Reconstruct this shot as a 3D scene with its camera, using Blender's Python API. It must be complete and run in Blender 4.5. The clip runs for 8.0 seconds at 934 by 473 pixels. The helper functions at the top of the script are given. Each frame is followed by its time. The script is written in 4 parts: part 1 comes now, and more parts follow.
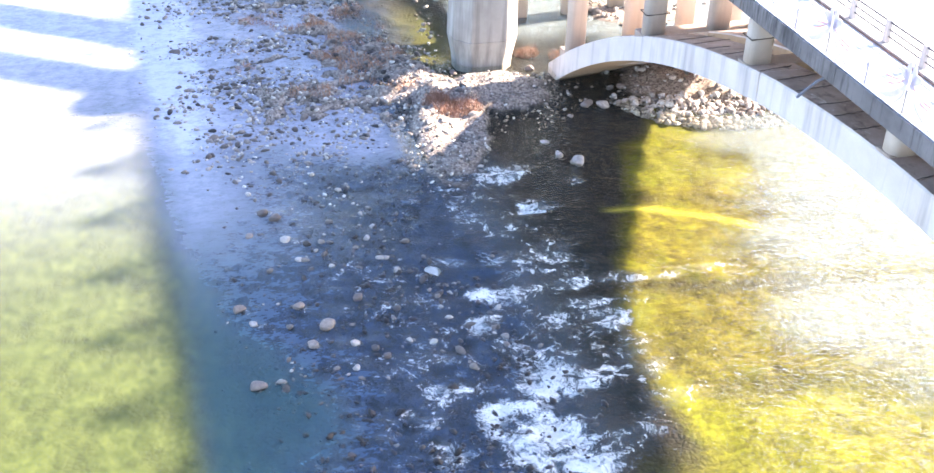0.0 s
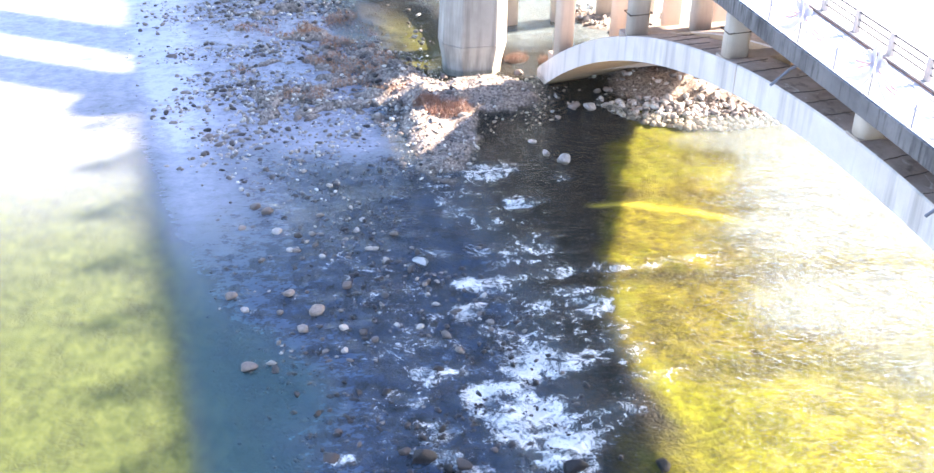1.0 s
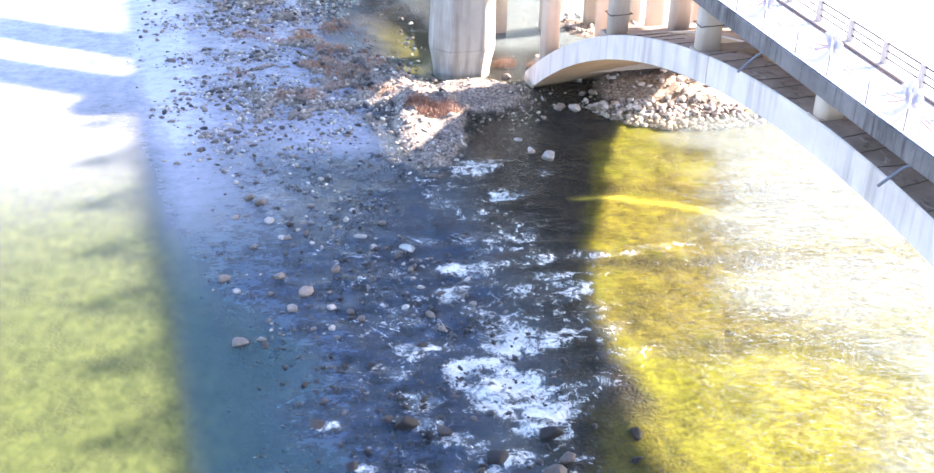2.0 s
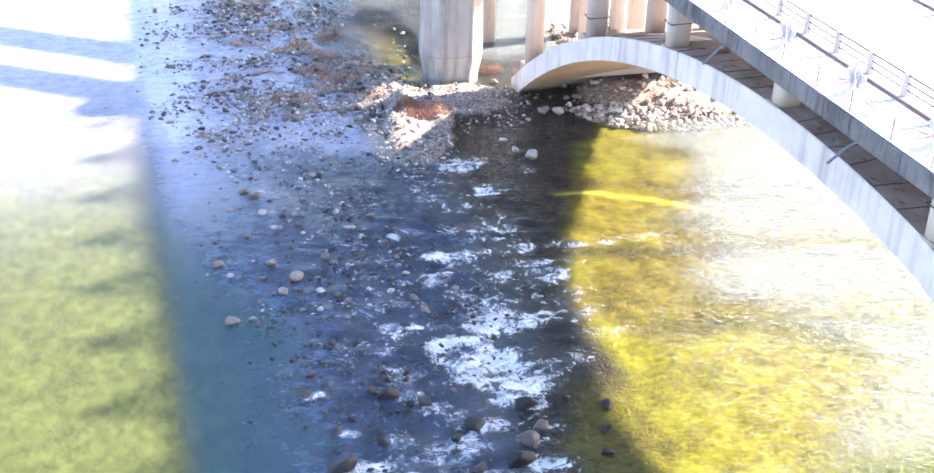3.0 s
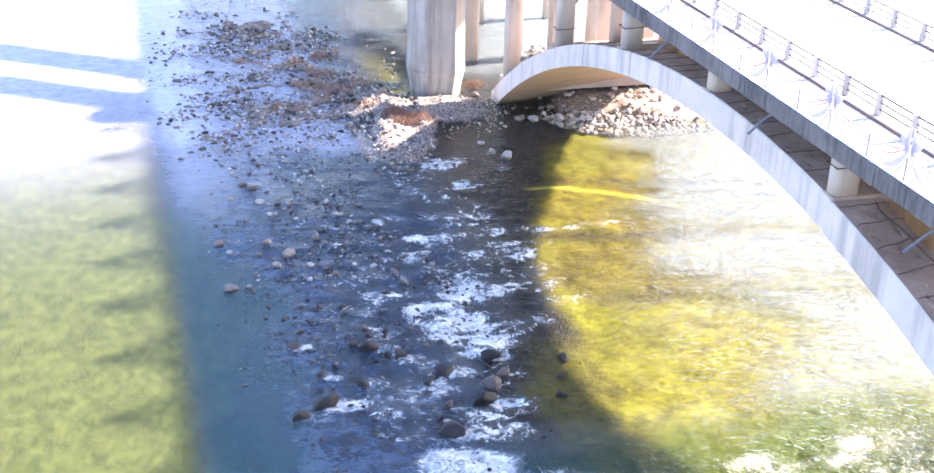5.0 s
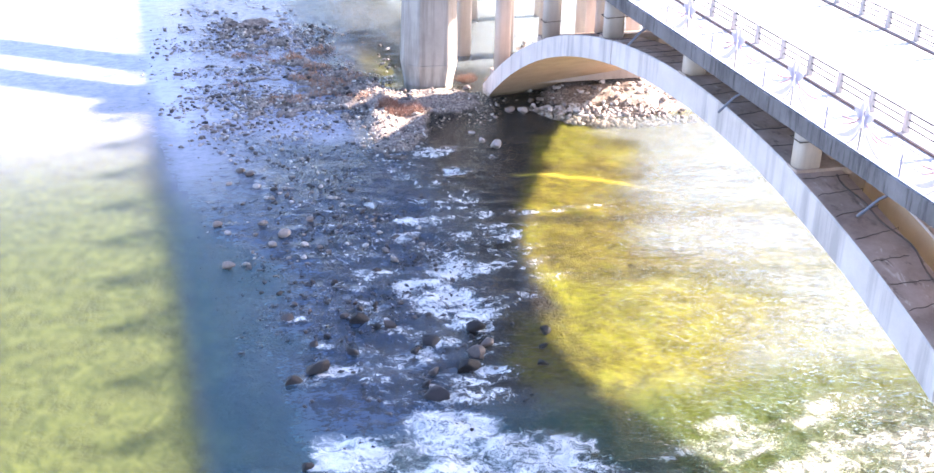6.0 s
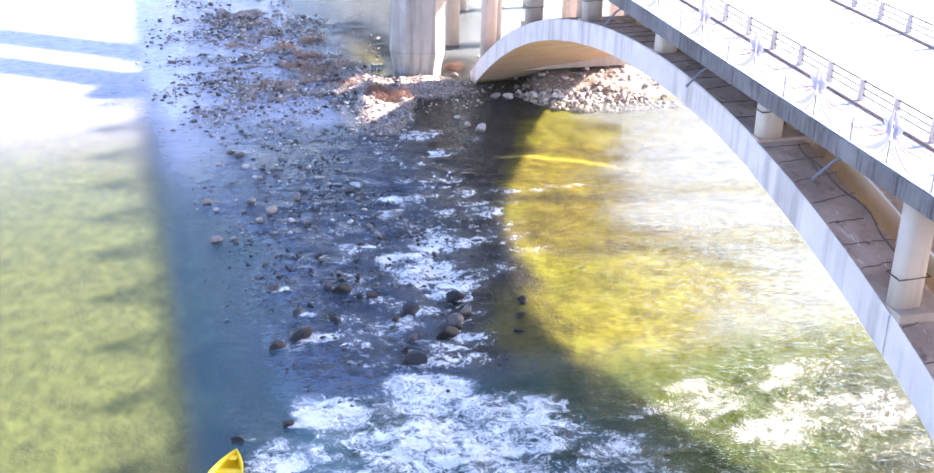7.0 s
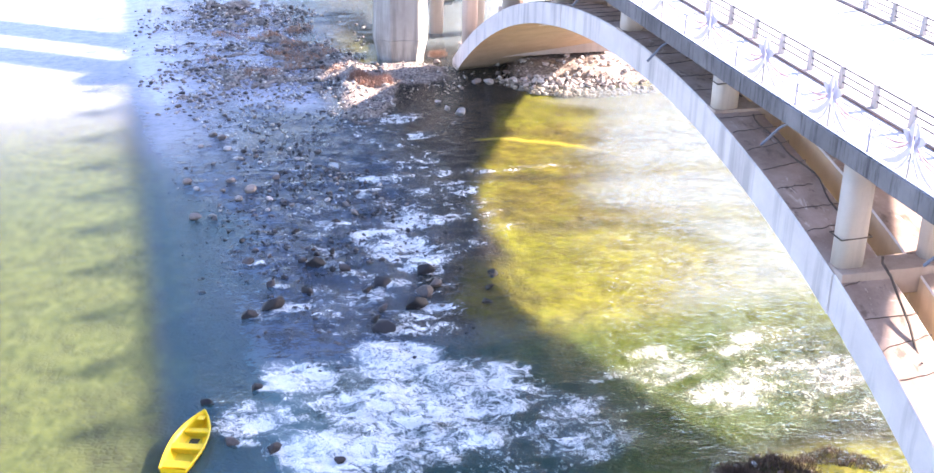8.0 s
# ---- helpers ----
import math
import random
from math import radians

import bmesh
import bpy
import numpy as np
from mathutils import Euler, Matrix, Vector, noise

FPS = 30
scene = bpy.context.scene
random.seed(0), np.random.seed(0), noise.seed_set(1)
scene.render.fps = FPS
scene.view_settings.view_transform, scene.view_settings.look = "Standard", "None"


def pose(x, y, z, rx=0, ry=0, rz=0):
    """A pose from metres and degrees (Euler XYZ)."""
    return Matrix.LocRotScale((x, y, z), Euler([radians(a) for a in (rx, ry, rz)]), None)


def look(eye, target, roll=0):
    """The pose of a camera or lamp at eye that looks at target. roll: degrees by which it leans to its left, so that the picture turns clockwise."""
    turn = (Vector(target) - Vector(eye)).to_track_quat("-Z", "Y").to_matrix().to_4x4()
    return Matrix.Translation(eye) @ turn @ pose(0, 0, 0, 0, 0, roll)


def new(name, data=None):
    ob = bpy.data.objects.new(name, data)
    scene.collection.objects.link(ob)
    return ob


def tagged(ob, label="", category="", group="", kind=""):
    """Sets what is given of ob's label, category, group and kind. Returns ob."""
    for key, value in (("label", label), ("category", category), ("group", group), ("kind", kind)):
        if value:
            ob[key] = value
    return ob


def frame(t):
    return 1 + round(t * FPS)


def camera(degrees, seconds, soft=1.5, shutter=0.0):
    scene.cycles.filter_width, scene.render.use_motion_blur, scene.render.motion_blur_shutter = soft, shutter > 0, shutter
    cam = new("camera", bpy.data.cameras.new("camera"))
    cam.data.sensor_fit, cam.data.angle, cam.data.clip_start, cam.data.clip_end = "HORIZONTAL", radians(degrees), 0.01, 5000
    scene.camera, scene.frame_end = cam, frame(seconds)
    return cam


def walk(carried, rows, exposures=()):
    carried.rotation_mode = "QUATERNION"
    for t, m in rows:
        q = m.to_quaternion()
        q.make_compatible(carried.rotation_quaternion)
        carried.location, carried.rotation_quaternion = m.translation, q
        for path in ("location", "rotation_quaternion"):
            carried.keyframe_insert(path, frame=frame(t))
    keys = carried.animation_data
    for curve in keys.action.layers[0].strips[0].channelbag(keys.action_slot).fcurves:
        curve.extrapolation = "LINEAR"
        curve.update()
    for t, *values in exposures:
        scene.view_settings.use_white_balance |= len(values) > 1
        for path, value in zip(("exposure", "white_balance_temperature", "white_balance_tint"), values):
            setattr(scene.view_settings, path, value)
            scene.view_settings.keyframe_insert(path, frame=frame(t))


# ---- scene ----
cam = camera(40.3, 8.0)
PATH = [
    (0, (-2.482, 1.271, 35.816), (-1.802, 3.563, 34.359), 2.0),
    (0.5, (-2.464, 0.118, 35.374), (-1.779, 2.425, 33.943), 2.0),
    (1, (-2.425, -1.303, 35.007), (-1.739, 1.021, 33.604), 2.0),
    (1.5, (-2.384, -3.007, 34.563), (-1.697, -0.665, 33.191), 2.0),
    (3, (-2.306, -9.033, 33.848), (-1.620, -6.642, 32.563), 1.8),
    (3.5, (-2.439, -11.245, 33.746), (-1.753, -8.840, 32.488), 1.8),
    (4, (-2.650, -13.580, 33.625), (-1.966, -11.158, 32.397), 1.7),
    (4.5, (-2.820, -15.814, 33.617), (-2.132, -13.380, 32.416), 1.7),
    (6, (-2.983, -21.650, 33.296), (-2.299, -19.195, 32.134), 1.6),
    (6.5, (-2.780, -23.275, 32.964), (-2.100, -20.818, 31.807), 1.5),
    (7, (-2.425, -24.728, 32.637), (-1.746, -22.268, 31.485), 1.5),
    (7.5, (-1.781, -26.110, 32.232), (-1.107, -23.646, 31.086), 1.4),
    (8, (-1.009, -27.444, 31.895), (-0.342, -24.977, 30.748), 1.2),
]
walk(cam, [(t, look(eye, target, roll)) for t, eye, target, roll in PATH], exposures=((0.0, 3.10, 6760, 18), (8.0, 2.86, 6480, 27)))

# ---- world, sun ----
SUN_X, SUN_Y = 1.825, 0.22          # metres that a shadow runs to -x and to -y for each metre of height
sun_dir = Vector((SUN_X, SUN_Y, 1.0)).normalized()
world = bpy.data.worlds.new("sky")
scene.world = world
world.use_nodes = True
wn = world.node_tree
bg = wn.nodes["Background"]
sky = wn.nodes.new("ShaderNodeTexSky")
sky.sky_type = "NISHITA"
sky.sun_disc = False
sky.sun_elevation = math.asin(sun_dir.z)
sky.sun_rotation = math.atan2(sun_dir.x, sun_dir.y)
sky.air_density = 1.0
sky.dust_density = 1.1
sky.ozone_density = 3.2
wn.links.new(sky.outputs["Color"], bg.inputs["Color"])
bg.inputs["Strength"].default_value = 0.112
sun_data = bpy.data.lights.new("sun", "SUN")
sun_data.energy = 4.5
sun_data.angle = radians(1.7)
sun_data.color = (1.0, 0.91, 0.77)
sun = new("sun", sun_data)
sun.matrix_world = look((60, -20, 60), Vector((60, -20, 60)) - sun_dir)


# ---- materials ----
class Nodes:
    """Short forms for building a node material."""

    def __init__(self, name):
        self.mat = bpy.data.materials.new(name)
        self.mat.use_nodes = True
        self.t = self.mat.node_tree
        self.t.nodes.clear()
        self.out = self.t.nodes.new("ShaderNodeOutputMaterial")
        self.co = self.t.nodes.new("ShaderNodeNewGeometry").outputs["Position"]

    def put(self, socket, value):
        if isinstance(value, bpy.types.NodeSocket):
            self.t.links.new(value, socket)
        elif isinstance(value, tuple) and len(value) == 3 and socket.type == "RGBA":
            socket.default_value = (*value, 1.0)
        else:
            socket.default_value = value

    def stretch(self, sx, sy, sz, turn=0.0):
        n = self.t.nodes.new("ShaderNodeMapping")
        self.put(n.inputs["Vector"], self.co)
        n.inputs["Scale"].default_value = (sx, sy, sz)
        n.inputs["Rotation"].default_value = (0, 0, radians(turn))
        return n.outputs["Vector"]

    def noise(self, scale, detail=4.0, rough=0.55, vector=None, distort=0.0, colour=False):
        n = self.t.nodes.new("ShaderNodeTexNoise")
        self.put(n.inputs["Vector"], vector if vector is not None else self.co)
        n.inputs["Scale"].default_value = scale
        n.inputs["Detail"].default_value = detail
        n.inputs["Roughness"].default_value = rough
        n.inputs["Distortion"].default_value = distort
        return n.outputs["Color" if colour else "Fac"]

    def cells(self, scale, vector=None, feature="F1", out="Distance"):
        n = self.t.nodes.new("ShaderNodeTexVoronoi")
        n.feature = feature
        self.put(n.inputs["Vector"], vector if vector is not None else self.co)
        n.inputs["Scale"].default_value = scale
        return n.outputs[out]

    def ramp(self, fac, *stops):
        n = self.t.nodes.new("ShaderNodeValToRGB")
        self.put(n.inputs["Fac"], fac)
        e = n.color_ramp.elements
        while len(e) < len(stops):
            e.new(0.5)
        for k, (p, c) in enumerate(stops):
            e[k].position = p
            e[k].color = (c, c, c, 1) if isinstance(c, (int, float)) else (*c, 1)
        return n.outputs["Color"]

    def mix(self, fac, a, b, how="MIX"):
        n = self.t.nodes.new("ShaderNodeMix")
        n.data_type, n.blend_type = "RGBA", how
        self.put(n.inputs["Factor"], fac)
        self.put(n.inputs["A"], a)
        self.put(n.inputs["B"], b)
        return n.outputs["Result"]

    def math(self, op, a, b=0.0, c=0.0, clamp=False):
        n = self.t.nodes.new("ShaderNodeMath")
        n.operation, n.use_clamp = op, clamp
        for k, v in enumerate((a, b, c)):
            self.put(n.inputs[k], v)
        return n.outputs[0]

    def attr(self, name, out="Fac"):
        n = self.t.nodes.new("ShaderNodeAttribute")
        n.attribute_name = name
        return n.outputs[out]

    def axis(self, k):
        n = self.t.nodes.new("ShaderNodeSeparateXYZ")
        self.put(n.inputs[0], self.co)
        return n.outputs[k]

    def random(self):
        return self.t.nodes.new("ShaderNodeObjectInfo").outputs["Random"]

    def island(self):
        return self.t.nodes.new("ShaderNodeNewGeometry").outputs["Random Per Island"]

    def bump(self, height, distance, strength=1.0):
        n = self.t.nodes.new("ShaderNodeBump")
        self.put(n.inputs["Height"], height)
        n.inputs["Distance"].default_value = distance
        n.inputs["Strength"].default_value = strength
        return n.outputs["Normal"]

    def surface(self, colour, rough=0.8, normal=None, metal=0.0, spec=0.3):
        n = self.t.nodes.new("ShaderNodeBsdfPrincipled")
        self.put(n.inputs["Base Color"], colour)
        self.put(n.inputs["Roughness"], rough)
        self.put(n.inputs["Metallic"], metal)
        n.inputs["Specular IOR Level"].default_value = spec
        if normal is not None:
            self.put(n.inputs["Normal"], normal)
        self.t.links.new(n.outputs[0], self.out.inputs["Surface"])
        return self.mat


def concrete(name, light, dark, streak=0.5, fine_runs=1.0, tall=1.0):
    """Board-marked concrete with pale patches, rain streaks down the faces and fine pitting."""
    m = Nodes(name)
    big = m.noise(0.35, 5, 0.6)
    runs = m.noise(1.0, 5, 0.65, m.stretch(1.6 * fine_runs, 1.6 * fine_runs, 0.10 * fine_runs * tall))
    runs = m.math("ADD", runs, m.math("MULTIPLY", m.math("SUBTRACT", m.noise(0.16, 3, 0.6), 0.52), 0.55))
    fine = m.noise(14.0, 4, 0.7)
    c = m.mix(m.ramp(big, (0.3, 0.0), (0.75, 1.0)), dark, light)
    c = m.mix(m.math("MULTIPLY", m.ramp(runs, (0.48, 0.0), (0.7, 1.0)), streak), c, tuple(v * 0.42 for v in dark))
    c = m.mix(m.math("MULTIPLY", fine, 0.30), c, tuple(v * 0.6 for v in dark))
    h = m.math("ADD", m.math("MULTIPLY", fine, 0.6), m.noise(2.0, 3))
    return m.surface(c, 0.85, m.bump(h, 0.02, 0.5))


def dirty_top(name):
    """Concrete seen from above, brown with blown dirt, dark wet stains and a few pale washed patches."""
    m = Nodes(name)
    big, mid, fine = m.noise(0.5, 5, 0.65), m.noise(1.4, 5, 0.65, m.stretch(1.0, 0.55, 1.0)), m.noise(12.0, 4, 0.7)
    c = m.mix(m.ramp(big, (0.35, 0.0), (0.65, 1.0)), (0.27, 0.19, 0.15), (0.46, 0.345, 0.285))
    c = m.mix(m.ramp(mid, (0.56, 0.0), (0.68, 0.8)), c, (0.13, 0.09, 0.07))
    c = m.mix(m.ramp(m.noise(1.9, 4, 0.6, m.stretch(1.2, 0.4, 1.0), 0.8), (0.62, 0.0), (0.70, 0.75)), c, (0.66, 0.56, 0.48))
    c = m.mix(m.math("MULTIPLY", fine, 0.3), c, (0.16, 0.12, 0.10))
    return m.surface(c, 0.9, m.bump(m.math("ADD", mid, m.math("MULTIPLY", fine, 0.5)), 0.03, 0.6))


def stone_material(name, ramp_stops, wet=0.5):
    """River stones: each its own tone, mottled, some with pale veins."""
    m = Nodes(name)
    tone = m.ramp(m.random(), *ramp_stops)
    mott = m.noise(7.0, 5, 0.65)
    c = m.mix(m.ramp(mott, (0.35, 0.0), (0.7, 0.55)), tone, (0.045, 0.038, 0.035))
    c = m.mix(m.ramp(m.noise(2.2, 3, 0.6), (0.55, 0.0), (0.8, 0.10)), c, (0.30, 0.25, 0.20))
    return m.surface(c, wet, m.bump(m.noise(16.0, 4, 0.6), 0.03, 0.6), spec=0.25)


def pebbles_material(name, k=1.0):
    m = Nodes(name)
    tones = (0.0, (0.06, 0.052, 0.048)), (0.4, (0.16, 0.135, 0.118)), (0.75, (0.31, 0.265, 0.225)), (1.0, (0.52, 0.47, 0.42))
    tone = m.ramp(m.island(), *[(p, tuple(min(0.7, v * k) for v in c)) for p, c in tones])
    c = m.mix(m.ramp(m.noise(9.0, 4), (0.4, 0.0), (0.75, 0.5)), tone, (0.08, 0.07, 0.06))
    return m.surface(c, 0.6, m.bump(m.noise(20.0, 3), 0.02, 0.5))


def cobbles_material(name):
    """Dark wet cobbles, each its own tone."""
    m = Nodes(name)
    tone = m.ramp(m.island(), (0.0, (0.010, 0.009, 0.010)), (0.7, (0.034, 0.027, 0.026)), (0.93, (0.09, 0.07, 0.06)), (1.0, (0.24, 0.20, 0.17)))
    c = m.mix(m.ramp(m.noise(8.0, 4), (0.4, 0.0), (0.75, 0.5)), tone, (0.03, 0.025, 0.025))
    return m.surface(c, 0.4, m.bump(m.noise(16.0, 3), 0.02, 0.5))


def bed_material():
    """River bed: dark cobbles, algae mats in yellow and green, and dry gravel where it stands above the water."""
    m = Nodes("river_bed")
    alga_shade, green, dry = m.attr("alga_shade"), m.attr("green"), m.attr("dry")
    cob = m.cells(3.2, m.stretch(1.0, 1.0, 1.0), "F1", "Color")
    edge = m.cells(3.2, None, "DISTANCE_TO_EDGE")
    small = m.cells(8.0, None, "F1", "Color")
    rocks = m.mix(m.ramp(m.math("ADD", m.math("MULTIPLY", cob, 0.5), m.math("MULTIPLY", small, 0.5)), (0.2, 0.0), (0.8, 1.0)), (0.009, 0.008, 0.008), (0.028, 0.023, 0.021))
    rocks = m.mix(m.ramp(edge, (0.0, 0.85), (0.10, 0.0)), rocks, (0.007, 0.0065, 0.007))
    tuft = m.noise(2.7, 6, 0.70, m.stretch(0.70, 1.0, 1.0), 0.5)
    moss = m.noise(2.0, 6, 0.62, m.stretch(1.0, 0.62, 1.0, 15.0), 0.6)
    patch = m.noise(0.55, 4, 0.6)
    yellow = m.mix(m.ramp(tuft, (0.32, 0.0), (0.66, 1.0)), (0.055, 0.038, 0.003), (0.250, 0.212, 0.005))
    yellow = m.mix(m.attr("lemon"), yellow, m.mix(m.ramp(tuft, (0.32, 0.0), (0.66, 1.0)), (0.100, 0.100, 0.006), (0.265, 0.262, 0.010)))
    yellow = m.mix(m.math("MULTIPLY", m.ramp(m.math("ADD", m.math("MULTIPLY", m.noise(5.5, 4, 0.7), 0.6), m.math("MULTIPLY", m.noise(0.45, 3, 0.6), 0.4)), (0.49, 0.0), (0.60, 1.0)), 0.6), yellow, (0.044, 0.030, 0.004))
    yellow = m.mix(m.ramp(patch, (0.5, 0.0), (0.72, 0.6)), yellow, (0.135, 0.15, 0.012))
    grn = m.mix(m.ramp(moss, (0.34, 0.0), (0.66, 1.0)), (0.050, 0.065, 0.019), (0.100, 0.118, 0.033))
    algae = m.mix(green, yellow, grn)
    cover = m.math("MULTIPLY", alga_shade, m.math("ADD", 0.72, m.math("MULTIPLY", m.ramp(patch, (0.35, 0.0), (0.6, 1.0)), 0.28)))
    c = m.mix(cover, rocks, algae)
    grit = m.mix(m.ramp(m.math("ADD", m.math("MULTIPLY", small, 0.6), m.math("MULTIPLY", m.noise(1.2, 5, 0.7), 0.4)), (0.25, 0.0), (0.75, 1.0)), (0.115, 0.090, 0.076), (0.41, 0.34, 0.285))
    c = m.mix(m.attr("sand"), c, (0.52, 0.44, 0.05))
    c = m.mix(dry, c, grit)
    h = m.math("ADD", m.math("MULTIPLY", edge, m.math("SUBTRACT", 1.2, m.math("MULTIPLY", cover, 1.2))), m.math("MULTIPLY", tuft, m.math("SUBTRACT", 0.8, m.math("MULTIPLY", green, 0.72, clamp=True))))
    return m.surface(c, 0.85, m.bump(h, 0.12, 0.8), spec=0.2)


def water_material():
    """Clear running water: see-through with a sky sheen, torn white foam where it runs over the stones."""
    m = Nodes("river_water")
    foam, rough, glare_milk = m.attr("foam"), m.attr("rough"), m.attr("glare_milk")
    flow = m.stretch(0.90, 0.92, 1.0, 14.0)
    warp = m.t.nodes.new("ShaderNodeVectorMath")
    warp.operation = "ADD"
    wob = m.t.nodes.new("ShaderNodeVectorMath")
    wob.operation = "SCALE"
    wob.inputs["Scale"].default_value = 1.5
    m.put(wob.inputs[0], m.noise(0.9, 4, 0.55, flow, 0.0, True))
    m.put(warp.inputs[0], flow)
    m.put(warp.inputs[1], wob.outputs[0])
    wv = warp.outputs[0]
    curd = m.noise(0.9, 5, 0.58, wv, 1.4)

    def ridges(scale, sharp, rough):
        """Lines where a noise crosses its middle, falling off to both sides."""
        n = m.noise(scale, 5, rough, wv, 0.9)
        return m.math("SUBTRACT", 1.0, m.math("MULTIPLY", m.math("ABSOLUTE", m.math("SUBTRACT", n, 0.5)), sharp), clamp=True)

    fine = m.noise(4.5, 4, 0.6, wv, 0.8)
    lace = m.math("ADD", m.math("ADD", m.math("MULTIPLY", ridges(1.9, 5.0, 0.55), 0.42), m.math("MULTIPLY", ridges(4.6, 5.0, 0.58), 0.36)), m.math("MULTIPLY", m.ramp(fine, (0.34, 0.0), (0.62, 1.0)), 0.14))
    force = m.math("ADD", m.math("MULTIPLY", m.math("SUBTRACT", curd, 0.5), m.math("SUBTRACT", 1.75, m.math("MULTIPLY", m.attr("weed"), 1.35))), m.math("SUBTRACT", m.math("MULTIPLY", foam, 1.02), 0.28))
    f = m.math("POWER", m.math("MULTIPLY", m.math("SUBTRACT", m.math("ADD", lace, m.math("MINIMUM", force, 0.92)), 0.96), 2.4, clamp=True), 1.45)
    f = m.math("MULTIPLY", f, m.ramp(m.noise(0.75, 4, 0.55, wv, 1.0), (0.36, 0.60), (0.56, 1.0)))
    air = m.math("MULTIPLY", m.math("MULTIPLY", m.math("SUBTRACT", foam, 0.45), 1.8, clamp=True), m.ramp(curd, (0.30, 0.35), (0.62, 1.0)))
    ripple = m.math("ADD", m.noise(2.0, 3, 0.55, m.stretch(0.85, 1.15, 1.0, 24.0), 0.8), m.math("MULTIPLY", m.noise(5.5, 3, 0.55, m.stretch(0.8, 1.2, 1.0, -12.0), 0.5), 0.40))
    amp = m.math("ADD", 0.025, m.math("MULTIPLY", rough, 1.1))
    normal = m.bump(m.math("MULTIPLY", ripple, amp), 0.22, 1.0)
    face = m.t.nodes.new("ShaderNodeLayerWeight")
    face.inputs["Blend"].default_value = 0.5
    m.put(face.inputs["Normal"], normal)
    sheen = m.math("ADD", 0.005, m.math("MULTIPLY", m.math("POWER", face.outputs["Facing"], 5.7), 0.95), clamp=True)
    clear = m.t.nodes.new("ShaderNodeBsdfTransparent")
    clear.inputs["Color"].default_value = (0.94, 0.95, 0.89, 1)
    gloss = m.t.nodes.new("ShaderNodeBsdfGlossy")
    gloss.inputs["Roughness"].default_value = 0.15
    m.put(gloss.inputs["Normal"], normal)
    water_tint = m.t.nodes.new("ShaderNodeBsdfDiffuse")
    # diffuse tints: painted glare, sky reflection and shade besides the water's own colour
    tint = m.mix(m.attr("shade_navy"), m.mix(m.attr("shade_teal"), m.mix(m.attr("deep"), m.mix(m.attr("pale"), (0.225, 0.265, 0.265), (0.46, 0.475, 0.565)), (0.030, 0.078, 0.066)), (0.066, 0.140, 0.152)), (0.062, 0.092, 0.136))
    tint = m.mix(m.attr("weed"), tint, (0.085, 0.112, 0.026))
    m.put(water_tint.inputs["Color"], m.mix(m.math("MULTIPLY", air, 0.8), tint, (0.62, 0.65, 0.62)))
    m.put(water_tint.inputs["Normal"], normal)
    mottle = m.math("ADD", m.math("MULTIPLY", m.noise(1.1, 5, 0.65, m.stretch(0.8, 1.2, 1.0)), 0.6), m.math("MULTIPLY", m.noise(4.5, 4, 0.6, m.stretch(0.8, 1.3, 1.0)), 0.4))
    cloudy = m.math("MULTIPLY", glare_milk, m.mix(m.math("MAXIMUM", m.attr("shade_navy"), m.math("MULTIPLY", m.attr("pale"), 0.35)), (1.0, 1.0, 1.0), m.ramp(mottle, (0.40, 0.30), (0.58, 1.35))), clamp=True)
    white = m.t.nodes.new("ShaderNodeBsdfDiffuse")
    white.inputs["Color"].default_value = (0.95, 0.93, 0.88, 1)
    m.put(white.inputs["Normal"], m.bump(m.math("ADD", curd, m.math("MULTIPLY", lace, 0.5)), 0.30, 0.9))

    def blend(fac, a, b):
        n = m.t.nodes.new("ShaderNodeMixShader")
        m.put(n.inputs[0], fac)
        m.t.links.new(a.outputs[0], n.inputs[1])
        m.t.links.new(b.outputs[0], n.inputs[2])
        return n

    body = blend(m.math("MAXIMUM", cloudy, m.math("MULTIPLY", air, 0.80)), clear, water_tint)
    wet = blend(sheen, body, gloss)
    top = blend(f, wet, white)
    m.t.links.new(top.outputs[0], m.out.inputs["Surface"])
    return m.mat


def plain(name, colour, rough=0.6, metal=0.0, wear=0.25, scale=5.0):
    m = Nodes(name)
    c = m.mix(m.math("MULTIPLY", m.ramp(m.noise(scale, 5, 0.65), (0.4, 0.0), (0.75, 1.0)), wear), colour, tuple(v * 0.45 for v in colour))
    return m.surface(c, rough, m.bump(m.noise(scale * 5, 3), 0.01, 0.3), metal)


def grass_material(name, a, b):
    m = Nodes(name)
    return m.surface(m.mix(m.island(), a, b), 0.8)


M_FACE = concrete("arch_concrete", (0.80, 0.71, 0.65), (0.62, 0.54, 0.49), 0.62, 0.6)
M_TOP = dirty_top("arch_top_concrete")
# warm light bounced off the river, painted into undersides and inner rib sides
M_BOUNCE = concrete("bounce_tan_concrete", (0.64, 0.455, 0.30), (0.48, 0.335, 0.215), 0.2)
M_COL = concrete("column_concrete", (0.66, 0.575, 0.49), (0.50, 0.425, 0.36), 0.30)
M_SILL = concrete("dusty_sill_concrete", (0.52, 0.41, 0.33), (0.34, 0.26, 0.21), 0.3)
M_FASCIA = concrete("stained_fascia_concrete", (0.29, 0.265, 0.258), (0.115, 0.105, 0.104), 0.9, 2.4, 2.0)
M_PIER = concrete("pier_concrete", (0.55, 0.50, 0.44), (0.36, 0.325, 0.285), 0.6)
M_ROAD = concrete("pale_road_concrete", (0.50, 0.48, 0.46), (0.42, 0.41, 0.39), 0.0)
M_KERB = concrete("kerb_concrete", (0.44, 0.40, 0.37), (0.34, 0.30, 0.27), 0.2)
